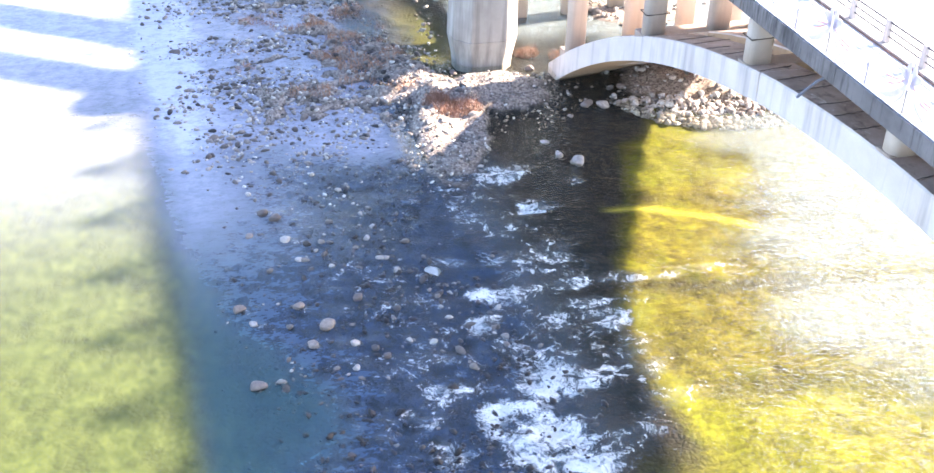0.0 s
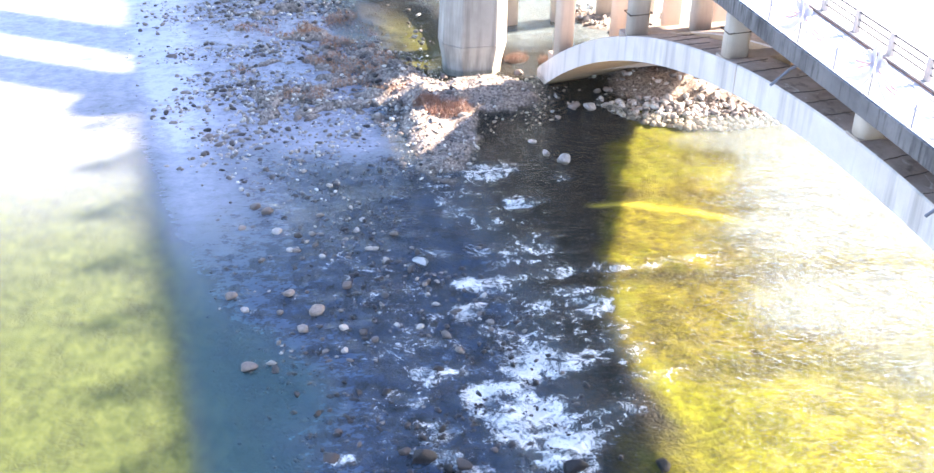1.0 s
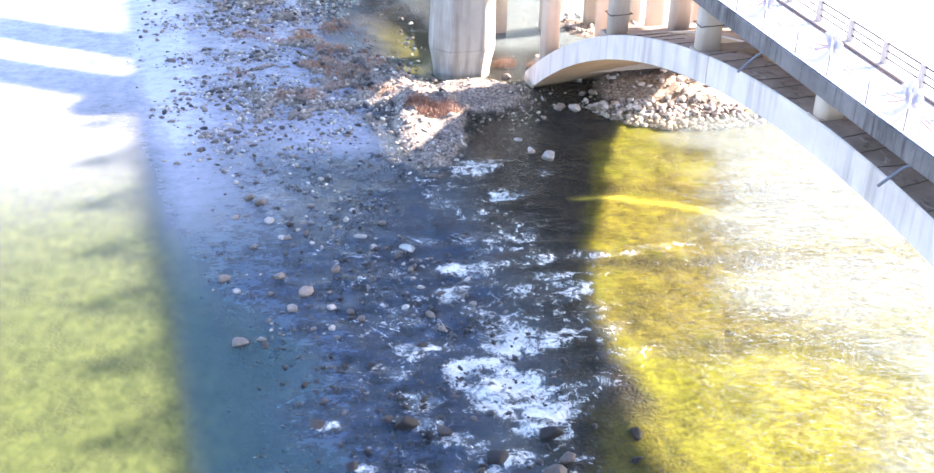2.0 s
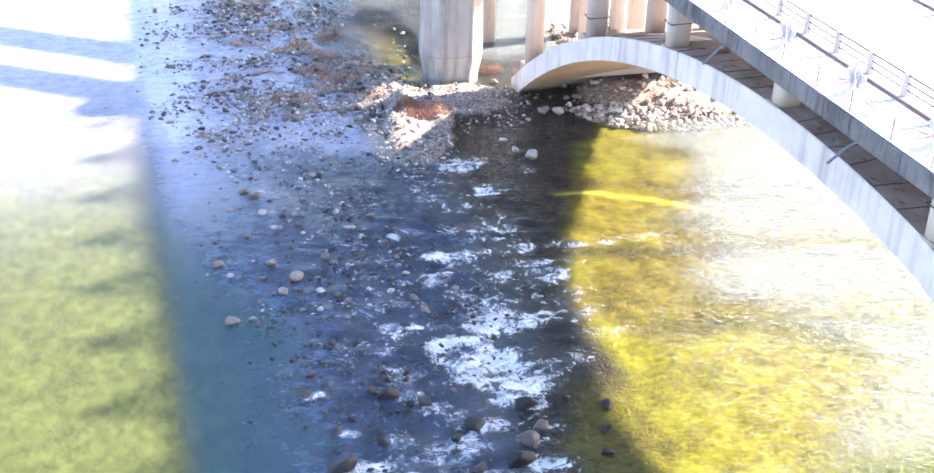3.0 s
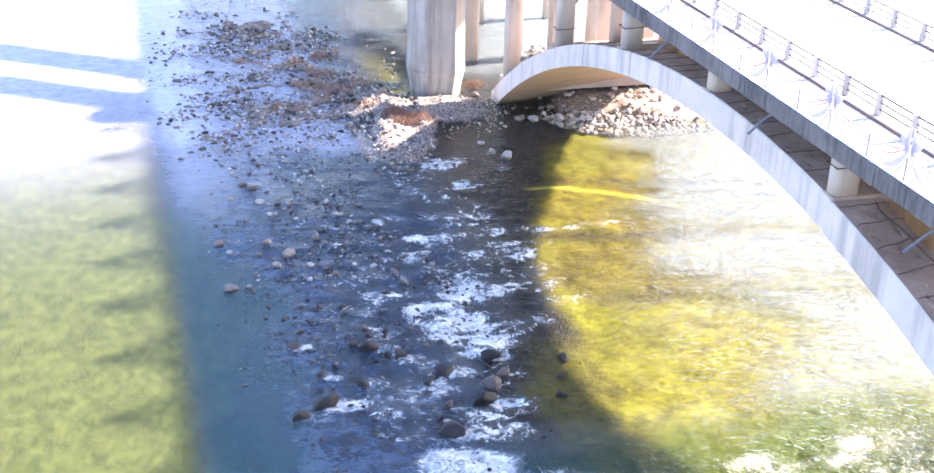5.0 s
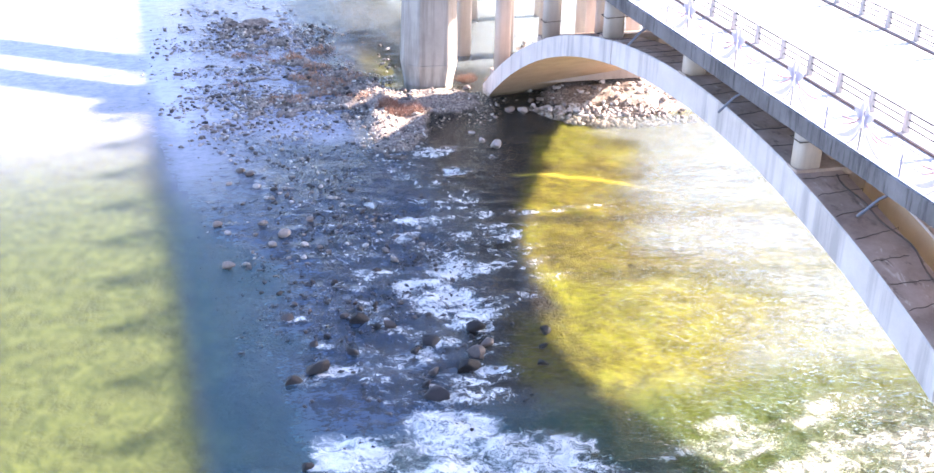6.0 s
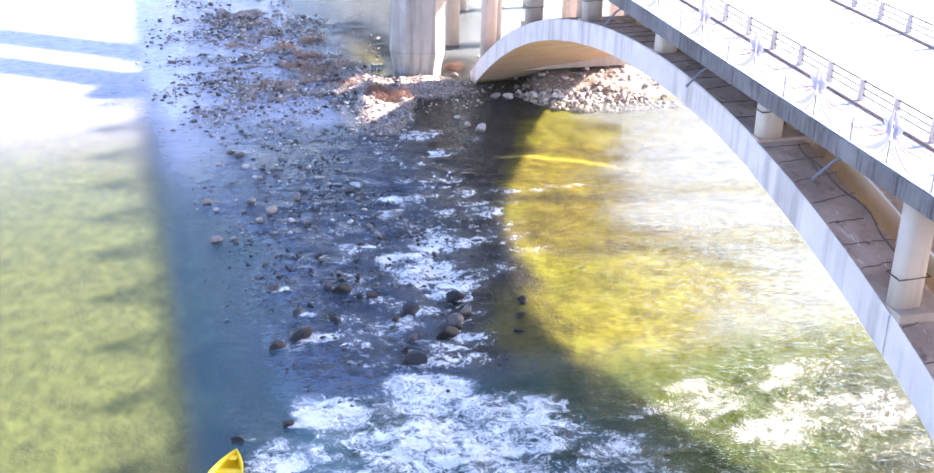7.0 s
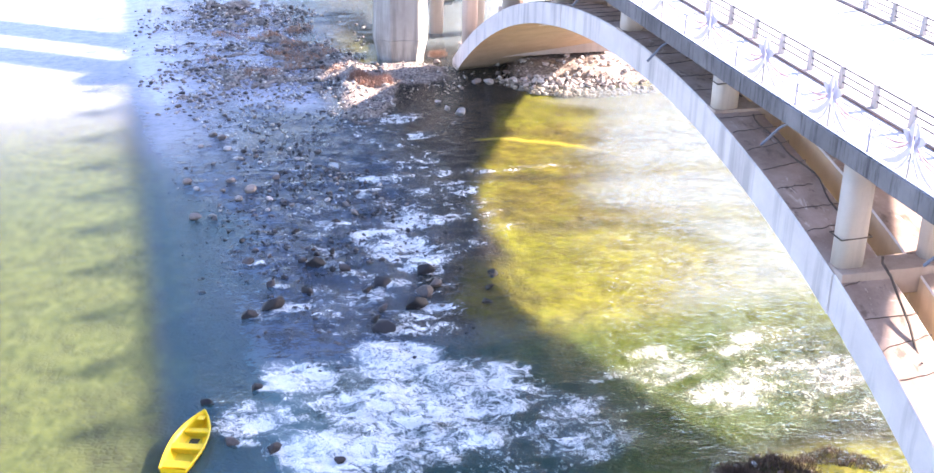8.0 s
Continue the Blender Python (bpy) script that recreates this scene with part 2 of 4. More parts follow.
M_POST = concrete("rail_post_concrete", (0.44, 0.42, 0.40), (0.30, 0.285, 0.27), 0.4)
M_BAR = plain("grey_steel_bar", (0.07, 0.07, 0.08), 0.5, 0.3)
M_WHITE = plain("white_painted_steel", (0.82, 0.78, 0.82), 0.45)
M_GREY = plain("grey_painted_steel", (0.33, 0.32, 0.36), 0.5)
M_LILAC = plain("lilac_painted_steel", (0.72, 0.61, 0.70), 0.45)
M_RED = plain("faded_red_painted_steel", (0.66, 0.36, 0.33), 0.5)
M_PIPE = plain("grey_plastic_pipe", (0.15, 0.155, 0.19), 0.5)
M_FOOT = plain("brown_painted_bar", (0.16, 0.09, 0.065), 0.6)
M_CABLE = plain("dark_rusty_cable", (0.10, 0.075, 0.06), 0.8)
M_BED = bed_material()
M_WATER = water_material()
M_BOULDER = stone_material("wet_boulder", ((0.0, (0.011, 0.010, 0.011)), (0.45, (0.021, 0.018, 0.019)), (0.78, (0.038, 0.030, 0.029)), (0.90, (0.13, 0.095, 0.080)), (1.0, (0.28, 0.24, 0.21))), 0.55)
M_STONE = stone_material("river_stone", ((0.0, (0.035, 0.031, 0.031)), (0.45, (0.12, 0.098, 0.088)), (0.75, (0.28, 0.23, 0.195)), (1.0, (0.56, 0.50, 0.44))), 0.6)
M_ROCK = stone_material("broken_pale_rock", ((0.0, (0.17, 0.14, 0.125)), (0.4, (0.44, 0.37, 0.33)), (0.75, (0.62, 0.54, 0.48)), (1.0, (0.72, 0.65, 0.59))), 0.8)
M_PEBBLE = pebbles_material("gravel_pebbles", 1.4)
M_PALE = pebbles_material("pale_rubble", 1.7)
M_TAN = stone_material("tan_river_boulder", ((0.0, (0.13, 0.10, 0.085)), (0.4, (0.25, 0.19, 0.16)), (0.7, (0.36, 0.28, 0.23)), (1.0, (0.54, 0.48, 0.44))), 0.5)
M_COBBLE = cobbles_material("dark_wet_cobbles")
M_GRASS = grass_material("dry_reddish_grass", (0.30, 0.14, 0.08), (0.52, 0.29, 0.18))
M_SHRUB = grass_material("red_brown_twigs", (0.20, 0.10, 0.07), (0.38, 0.23, 0.17))
M_DEAD = grass_material("dead_brown_brush", (0.05, 0.03, 0.02), (0.16, 0.10, 0.065))
M_YELLOW = plain("yellow_boat_plastic", (0.84, 0.52, 0.008), 0.35, 0.0, 0.15)
M_YELLOW2 = plain("worn_yellow_boat_floor", (0.60, 0.42, 0.015), 0.5, 0.0, 0.5, 3.0)
M_DARK = plain("dark_bilge_water", (0.05, 0.05, 0.035), 0.2)
M_BAG = plain("white_plastic_sheet", (0.80, 0.80, 0.78), 0.4)


# ---- mesh helpers ----
def part(name, bm, material, parent=None, label="", smooth=False):
    me = bpy.data.meshes.new(name)
    if smooth:
        for f in bm.faces:
            f.smooth = True
    bm.to_mesh(me)
    bm.free()
    return part_of(name, me, material, parent, label)


def part_of(name, me, material, parent=None, label=""):
    if material and not me.materials:
        me.materials.append(material)
    ob = new(name, me)
    if parent:
        ob.parent = parent
    if label:
        ob["label"] = label
    return ob


def add_box(bm, x0, x1, y0, y1, z0, z1, bevel=0.0):
    r = bmesh.ops.create_cube(bm, size=1.0, matrix=Matrix.LocRotScale(((x0 + x1) / 2, (y0 + y1) / 2, (z0 + z1) / 2), None, (x1 - x0, y1 - y0, z1 - z0)))
    if bevel:
        es = {e for v in r["verts"] for e in v.link_edges}
        bmesh.ops.bevel(bm, geom=list(es), offset=bevel, segments=2, affect="EDGES", profile=0.6)


def box(x0, x1, y0, y1, z0, z1, bevel=0.0):
    bm = bmesh.new()
    add_box(bm, x0, x1, y0, y1, z0, z1, bevel)
    return bm


def round_column(x, y, half, z0, z1):
    """A column 1.3 m wide with well-rounded corners."""
    bm = bmesh.new()
    r = half * 0.8
    pts = []
    for cx, cy, a0 in ((1.3 - r, half - r, 0), (r, half - r, 90), (r, r - half, 180), (1.3 - r, r - half, 270)):
        pts += [(cx + r * math.cos(radians(a0 + 18 * k)), cy + r * math.sin(radians(a0 + 18 * k))) for k in range(6)]
    low = [bm.verts.new((x + u, y + v, z0)) for u, v in pts]
    high = [bm.verts.new((x + u, y + v, z1)) for u, v in pts]
    for k in range(len(pts)):
        j = (k + 1) % len(pts)
        bm.faces.new((low[k], low[j], high[j], high[k])).smooth = True
    bm.faces.new(low[::-1])
    bm.faces.new(high)
    return bm


def add_tube(bm, pts, r, n=8):
    """A round bar along points; r is one radius or one for each point."""
    pts = [Vector(p) for p in pts]
    rs = r if isinstance(r, (list, tuple)) else [r] * len(pts)
    rings = []
    for k, p in enumerate(pts):
        d = (pts[min(k + 1, len(pts) - 1)] - pts[max(k - 1, 0)]).normalized()
        a = d.cross(Vector((0, 0, 1)) if abs(d.z) < 0.9 else Vector((1, 0, 0))).normalized()
        b = d.cross(a)
        rings.append([bm.verts.new(p + rs[k] * (math.cos(q) * a + math.sin(q) * b)) for q in [2 * math.pi * i / n for i in range(n)]])
    for u, v in zip(rings, rings[1:]):
        for i in range(n):
            bm.faces.new((u[i], u[(i + 1) % n], v[(i + 1) % n], v[i]))
    bm.faces.new(rings[0][::-1])
    bm.faces.new(rings[-1])


def tube(pts, r, n=8):
    bm = bmesh.new()
    add_tube(bm, pts, r, n)
    return bm


def smooth01(v):
    v = np.clip(v, 0.0, 1.0)
    return v * v * (3 - 2 * v)


TABLES = {}


def value_noise(x, y, seed):
    """Smooth random field of unit cells, about -1 to 1."""
    if seed not in TABLES:
        TABLES[seed] = np.random.RandomState(seed).uniform(-1, 1, (256, 256))
    table = TABLES[seed]
    xi, yi = np.floor(x).astype(int), np.floor(y).astype(int)
    u, v = smooth01(x - xi), smooth01(y - yi)
    a, b = table[xi % 256, yi % 256], table[(xi + 1) % 256, yi % 256]
    c, d = table[xi % 256, (yi + 1) % 256], table[(xi + 1) % 256, (yi + 1) % 256]
    return (a * (1 - u) + b * u) * (1 - v) + (c * (1 - u) + d * u) * v


def fractal(x, y, seed, octaves=4, gain=0.5):
    total, amp, k = 0.0, 1.0, 1.0
    for i in range(octaves):
        total = total + amp * value_noise(x * k + 17.3 * i, y * k + 9.1 * i, seed + i)
        amp, k = amp * gain, k * 2.03
    return total


def blob(x, y, cx, cy, rx, ry, turn=0.0):
    """1 at the middle of an ellipse, falling smoothly to 0 at its rim."""
    a = radians(turn)
    u = ((x - cx) * math.cos(a) + (y - cy) * math.sin(a)) / rx
    v = (-(x - cx) * math.sin(a) + (y - cy) * math.cos(a)) / ry
    return smooth01(1.0 - np.sqrt(u * u + v * v))


# ---- river levels ----
def water_level(x, y):
    drop = smooth01((np.asarray(x, float) - 2.0 - 0.04 * (np.asarray(y, float) - 30)) / 12.0)
    fall = 0.25 * (1 - smooth01((np.asarray(y, float) - 40) / 25.0))
    return (0.10 + fall) * (1 - drop) + (-0.20) * drop


def bed_level(x, y):
    x, y = np.asarray(x, float), np.asarray(y, float)
    wob = fractal(x * 0.25, y * 0.25, 3)
    fine = fractal(x * 0.9, y * 0.9, 11, 3)
    z = -0.62 + 0.10 * wob + 0.07 * fine
    z += 0.22 * smooth01((x - 3) / 3.0) * smooth01((15 - x) / 3.0)          # boulder bar
    z -= 0.75 * smooth01((29 - y) / 5.0)                                    # the pool below the fall
    bar = np.maximum(blob(x, y, 9.5, 89.0, 11.0, 23.0, 4.0), 0.8 * blob(x, y, 6.0, 79.0, 7.0, 12.0))
    z += 0.16 * np.minimum(1.0, 2.0 * blob(x, y, 14.0, 84.0, 5.5, 15.0, 8.0))
    bar = np.maximum(bar, 1.1 * blob(x, y, 14.0, 84.0, 5.5, 15.0, 8.0))
    z += (0.31 + 0.28 * fine + 0.28 * wob) * np.minimum(1.0, 2.2 * bar)
    spit = np.maximum(blob(x, y, 17.0, 71.0, 3.7, 10.5, -13.0), blob(x, y, 21.4, 75.5, 5.6, 4.6))
    z += (0.72 + 0.14 * fine) * np.minimum(1.0, 2.2 * spit)
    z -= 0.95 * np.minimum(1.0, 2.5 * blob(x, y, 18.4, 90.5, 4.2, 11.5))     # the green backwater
    pile = blob(x, y, 38.6, 75.4, 11.4, 8.6, 4.0)
    z += 1.15 * np.minimum(1.0, 2.4 * pile) * (1 + 0.08 * fine)
    z += 1.25 * np.minimum(1.0, 1.8 * blob(x, y, 24.6, 10.9, 11.0, 8.2, -4.0)) * (1 + 0.2 * fine)
    z += 0.75 * blob(x, y, 36.0, 88.0, 9.0, 6.0)
    calm = smooth01((5.5 - x) / 4.5) * smooth01((y - 4) / 6.0)              # the calm, shallow pool
    z = z * (1 - calm) + (water_level(x, y) - 0.17 + 0.035 * fine + 0.04 * wob) * calm
    away = np.maximum(np.maximum(-70 - x, x - 130), np.maximum(-70 - y, y - 190))
    return z + 4.0 * smooth01(away / 60.0)


def lines(lo, a, b, hi, step, grow=1.25):
    """Grid lines, fine from a to b and ever wider out to lo and hi."""
    mid = list(np.arange(a, b + step / 2, step))
    out, s, v = [], step, b
    while v < hi:
        s *= grow
        v = min(v + s, hi)
        out.append(v)
    left, s, v = [], step, a
    while v > lo:
        s *= grow
        v = max(v - s, lo)
        left.append(v)
    return np.array(left[::-1] + mid + out)


def sheet(name, xs, ys, height, material, fields):
    X, Y = np.meshgrid(xs, ys)
    Z = height(X, Y)
    n, k = X.shape
    co = np.stack([X, Y, Z], -1).reshape(-1, 3)
    i = np.arange(n * k).reshape(n, k)
    faces = np.stack([i[:-1, :-1], i[:-1, 1:], i[1:, 1:], i[1:, :-1]], -1).reshape(-1, 4)
    me = bpy.data.meshes.new(name)
    me.vertices.add(len(co))
    me.vertices.foreach_set("co", co.astype(np.float32).ravel())
    me.loops.add(faces.size)
    me.loops.foreach_set("vertex_index", faces.astype(np.int32).ravel())
    me.polygons.add(len(faces))
    me.polygons.foreach_set("loop_start", np.arange(0, faces.size, 4, dtype=np.int32))
    me.polygons.foreach_set("use_smooth", np.ones(len(faces), bool))
    me.update()
    me.validate()
    for key, f in fields.items():
        at = me.attributes.new(key, "FLOAT", "POINT")
        at.data.foreach_set("value", np.clip(f(X, Y), 0, 1).astype(np.float32).ravel())
    me.materials.append(material)
    return new(name, me)


def alga_shade_field(x, y):
    # algae stops along the arch and deck shadow edges, keeping the shaded bed dark
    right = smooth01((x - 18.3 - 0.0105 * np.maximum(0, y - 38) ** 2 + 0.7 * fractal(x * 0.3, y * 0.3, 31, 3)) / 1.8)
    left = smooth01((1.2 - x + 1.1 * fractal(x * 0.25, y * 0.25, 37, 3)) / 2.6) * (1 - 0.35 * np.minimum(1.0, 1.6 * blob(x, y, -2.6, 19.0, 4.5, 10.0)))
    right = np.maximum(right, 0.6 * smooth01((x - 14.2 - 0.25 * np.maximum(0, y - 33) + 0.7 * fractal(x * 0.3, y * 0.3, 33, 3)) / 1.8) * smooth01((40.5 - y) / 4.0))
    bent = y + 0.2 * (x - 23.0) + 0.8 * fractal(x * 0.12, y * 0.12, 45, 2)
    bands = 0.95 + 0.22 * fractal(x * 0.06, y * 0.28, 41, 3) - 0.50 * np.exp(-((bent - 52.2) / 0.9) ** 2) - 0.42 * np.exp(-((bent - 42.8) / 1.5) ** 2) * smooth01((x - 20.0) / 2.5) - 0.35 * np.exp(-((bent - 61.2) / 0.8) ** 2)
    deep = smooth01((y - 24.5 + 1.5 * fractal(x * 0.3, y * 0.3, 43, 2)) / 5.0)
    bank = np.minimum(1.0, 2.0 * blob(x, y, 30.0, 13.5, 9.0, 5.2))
    # algae fades westward, putting the deck's shade into the backwater colour
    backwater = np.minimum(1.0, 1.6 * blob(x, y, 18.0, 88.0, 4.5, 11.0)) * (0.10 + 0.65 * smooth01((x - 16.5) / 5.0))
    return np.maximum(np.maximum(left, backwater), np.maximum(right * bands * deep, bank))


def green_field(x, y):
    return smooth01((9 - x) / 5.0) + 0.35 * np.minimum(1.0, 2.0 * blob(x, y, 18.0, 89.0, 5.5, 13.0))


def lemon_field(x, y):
    """Paler, greener algae at both ends of the sunlit reach, left out where shade falls."""
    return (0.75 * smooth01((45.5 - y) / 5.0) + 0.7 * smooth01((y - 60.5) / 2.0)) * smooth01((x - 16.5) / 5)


def sand_field(x, y):
    """A thin bright streak of sand across the algae."""
    line = 59.2 - 0.2 * (x - 25) - 0.06 * np.maximum(0, x - 25) ** 2 + 0.25 * fractal(x * 0.3, y * 0.1, 47, 2)
    return 0.8 * np.exp(-((y - line) / 0.30) ** 2) * smooth01((x - 22.5) / 1.5) * smooth01((33.5 - x) / 4.0)


def dry_field(x, y):
    mud = np.minimum(1.0, 3.0 * blob(x, y, 25.0, 10.0, 16.0, 12.0))
    return smooth01((bed_level(x, y) - water_level(x, y) + 0.10) / 0.22) * (1 - 0.85 * mud)


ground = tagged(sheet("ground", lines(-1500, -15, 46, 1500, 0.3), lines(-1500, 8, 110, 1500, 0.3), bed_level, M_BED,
                      {"alga_shade": alga_shade_field, "green": green_field, "dry": dry_field, "sand": sand_field, "lemon": lemon_field}),
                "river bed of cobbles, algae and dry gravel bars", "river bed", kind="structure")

# boulders of the rapids: x, y, length
RAPID_ROCKS = (
    (13.9, 37.2, 1.0), (12.6, 33.3, 1.4), (13.4, 34.4, 0.9), (14.3, 35.5, 0.8), (10.5, 30.6, 1.2), (11.3, 36.0, 1.2),
    (7.9, 39.0, 1.2), (7.3, 39.5, 0.55), (5.1, 36.4, 0.7), (6.9, 35.4, 0.75), (4.7, 33.9, 1.3), (3.5, 32.9, 0.95),
    (4.1, 39.5, 0.8), (10.0, 31.9, 0.6), (10.7, 33.0, 0.6), (10.2, 35.2, 0.6), (6.1, 18.9, 0.5), (3.3, 20.2, 0.8),
    (0.8, 24.6, 0.6), (3.1, 25.5, 0.65), (1.7, 20.9, 0.7), (10.1, 45.1, 0.6), (7.4, 43.8, 0.5), (9.6, 38.2, 0.7),
)
POOL_ROCKS = (
    (1.5, 46.7, 0.95), (1.4, 53.0, 0.75), (2.0, 51.6, 0.58), (4.3, 52.6, 0.8), (5.4, 50.8, 1.05), (7.3, 52.9, 0.75),
    (4.6, 59.1, 0.7), (4.4, 61.4, 0.95), (3.8, 62.1, 0.85), (4.5, 49.3, 0.75), (6.4, 49.1, 0.55), (7.3, 48.6, 0.55),
    (7.7, 47.9, 0.55), (2.8, 59.9, 0.6), (6.1, 47.2, 0.5), (5.0, 57.0, 0.5), (3.4, 56.2, 0.5), (8.9, 58.6, 0.5),
)

# foam: middle x, y, half length, half width, turn, strength
RIFFLES = (                                                  # thin broken water over the cobbles
    (17.8, 64.4, 2.4, 1.4, -20, 0.74), (18.7, 60.2, 1.7, 1.1, -20, 0.78), (22.0, 62.7, 1.1, 0.6, -10, 0.55), (11.7, 62.1, 1.2, 0.7, 0, 0.50),
    (12.2, 55.6, 1.8, 0.6, -10, 0.60), (13.8, 52.2, 2.0, 1.0, -8, 0.72), (12.7, 49.7, 1.3, 1.1, -25, 0.74), (13.3, 47.8, 1.0, 1.0, 0, 0.72),
    (18.0, 52.2, 1.8, 0.8, 0, 0.78), (20.4, 52.4, 2.6, 0.9, -4, 0.68), (24.0, 52.1, 4.0, 0.8, -6, 0.52), (19.4, 56.5, 1.6, 1.6, 0, 0.56),
)
CHUTES = (                                                   # faster water among the boulders
    (18.2, 50.6, 1.8, 1.1, 0, 0.70), (18.4, 48.7, 2.0, 1.4, 0, 0.72), (19.0, 46.6, 1.8, 1.4, 0, 0.62), (16.8, 46.6, 2.4, 2.2, 0, 0.60),
    (14.6, 44.7, 2.6, 1.5, 0, 0.86), (11.8, 42.3, 2.2, 1.8, 0, 0.90), (12.8, 40.9, 2.8, 2.4, 0, 0.95), (13.4, 38.8, 2.4, 1.7, 0, 0.92),
    (11.8, 31.6, 1.4, 1.4, 0, 0.84), (12.8, 30.4, 1.8, 1.0, 0, 0.84), (15.2, 36.4, 2.0, 0.7, -8, 0.70),
)
WISPS = (                                                    # small torn patches west of the chutes
    (10.0, 47.3, 1.5, 0.7, 0, 0.60), (9.3, 44.7, 1.3, 1.0, 0, 0.66), (8.5, 40.6, 1.4, 1.3, 0, 0.70), (9.5, 37.7, 1.4, 1.0, 0, 0.66),
    (7.3, 35.4, 1.3, 0.8, 0, 0.62), (6.4, 37.4, 1.4, 1.0, 0, 0.52), (5.6, 33.8, 1.8, 1.0, 0, 0.62), (7.6, 31.4, 2.0, 1.2, 0, 0.60),
    (10.2, 34.6, 1.6, 1.4, 0, 0.60), (13.5, 33.0, 1.8, 1.2, 0, 0.62), (16.4, 56.0, 4.6, 11.0, 8, 0.51), (15.8, 46.0, 5.6, 9.0, 0, 0.54),
    (8.0, 46.0, 5.0, 15.0, 0, 0.43), (9.5, 34.0, 6.0, 5.0, 0, 0.52),
)
FALL = (                                                     # the white water of the last drop
    (4.9, 26.2, 2.1, 1.9, 20, 1.15), (9.8, 28.0, 2.8, 1.3, -25, 1.10), (13.0, 25.6, 3.2, 1.5, -25, 1.18), (8.6, 22.8, 5.0, 2.4, 10, 1.18),
    (13.4, 23.0, 3.8, 1.9, -8, 0.96), (2.2, 22.9, 2.4, 1.6, -10, 1.0), (5.3, 19.8, 3.4, 2.0, 25, 1.14), (17.2, 21.4, 2.2, 1.5, 0, 0.86),
    (8.0, 20.0, 6.0, 3.0, 0, 0.90), (9.0, 24.2, 7.0, 4.2, 0, 0.76), (7.0, 21.4, 7.0, 5.2, 0, 0.74), (10.0, 17.6, 6.0, 2.6, 0, 0.52), (24.0, 22.6, 5.2, 5.0, 8, 0.61),
    (28.4, 22.4, 5.4, 5.6, 0, 0.61), (30.4, 18.4, 3.6, 3.0, 0, 0.55), (16.4, 18.8, 3.8, 2.4, 0, 0.62), (20.2, 22.0, 3.8, 2.6, 0, 0.66),
)


def foam_field(x, y):
    f = np.zeros_like(x)
    for cx, cy, rx, ry, turn, s in RIFFLES + CHUTES + WISPS + FALL:
        ahead = np.where(x > cx, 2.0, 1.1)                   # it tails off downstream
        f = np.maximum(f, s * np.minimum(1.0, 1.4 * blob(cx + (x - cx) / ahead, y, cx, cy, rx, ry * 1.7, turn)))
    for (x0, y0, size), s in [(r, 0.80) for r in RAPID_ROCKS] + [(r, 0.42) for r in POOL_ROCKS]:
        f = np.maximum(f, s * np.minimum(1.0, 1.6 * blob(x, y, x0 + 0.7 * size, y0 - 0.15, 1.6 * size, 0.9 * size, -10)))
    tatter = 0.93 + 0.30 * fractal(x * 0.30 + 0.12 * y, y * 0.8 - 0.15 * x, 57, 4, 0.6)
    return np.clip(f * tatter, 0, 1)


def rough_field(x, y):
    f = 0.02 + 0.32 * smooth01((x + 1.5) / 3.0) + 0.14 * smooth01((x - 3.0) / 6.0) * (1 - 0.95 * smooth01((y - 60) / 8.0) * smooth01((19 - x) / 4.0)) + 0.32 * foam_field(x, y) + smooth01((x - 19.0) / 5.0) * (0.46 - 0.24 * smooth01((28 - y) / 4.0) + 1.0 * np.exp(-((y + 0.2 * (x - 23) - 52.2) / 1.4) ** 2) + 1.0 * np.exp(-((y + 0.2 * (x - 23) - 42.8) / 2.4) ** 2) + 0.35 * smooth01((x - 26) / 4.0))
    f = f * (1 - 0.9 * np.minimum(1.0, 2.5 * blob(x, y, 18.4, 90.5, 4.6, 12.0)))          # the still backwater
    return f * (0.8 + 0.3 * fractal(x * 0.12, y * 0.2, 51, 2))


def glare_milk_field(x, y):
    """Glare and haze painted as milky water, plus foam and deep-water cloud: clear over the bar, cloudy in the pool
    and below the rapids.
    """
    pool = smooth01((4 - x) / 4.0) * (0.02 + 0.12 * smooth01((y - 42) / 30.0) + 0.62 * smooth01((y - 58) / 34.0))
    glare_edge = np.interp(y, (24, 30, 35, 40, 46, 51, 56, 63, 70), (22.0, 27.5, 31.0, 30.3, 27.4, 28.6, 30.0, 32.0, 33.0))
    below = (0.10 + 0.38 * smooth01((y - 24) / 9.0)) * smooth01((x - glare_edge + 2.2 + 2.0 * fractal(x * 0.15, y * 0.35, 61, 3)) / 5.0)
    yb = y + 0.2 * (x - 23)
    below *= 1 - 0.5 * np.exp(-((yb - 52.0) / 1.3) ** 2) - 0.5 * np.exp(-((yb - 43.6) / 2.0) ** 2)      # less painted glare where it ripples
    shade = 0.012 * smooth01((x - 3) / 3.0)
    # white sun glare painted on the water behind the bridge
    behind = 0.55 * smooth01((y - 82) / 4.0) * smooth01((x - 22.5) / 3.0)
    return pool + below + behind + shade + 0.02 * foam_field(x, y) + 0.56 * deep_field(x, y) + 0.54 * shade_navy_field(x, y) + 0.48 * shade_teal_field(x, y) + 0.60 * sky_pale_field(x, y) * smooth01((x + 2.5) / 3.0)


def deep_field(x, y):
    fall = smooth01((31.5 - y) / 4.5) * smooth01((x - 2.0) / 3.0) * (1 - 0.5 * smooth01((x - 26) / 7.0)) * (1 - np.minimum(1.0, 2.0 * blob(x, y, 29.0, 14.0, 9.0, 5.0)))
    return fall


def weed_field(x, y):
    """Green water over the weed below the fall."""
    return 0.9 * smooth01((x - 15.5 + 1.5 * fractal(x * 0.2, y * 0.2, 63, 3)) / 5.0) * smooth01((31.8 - y) / 4.0)


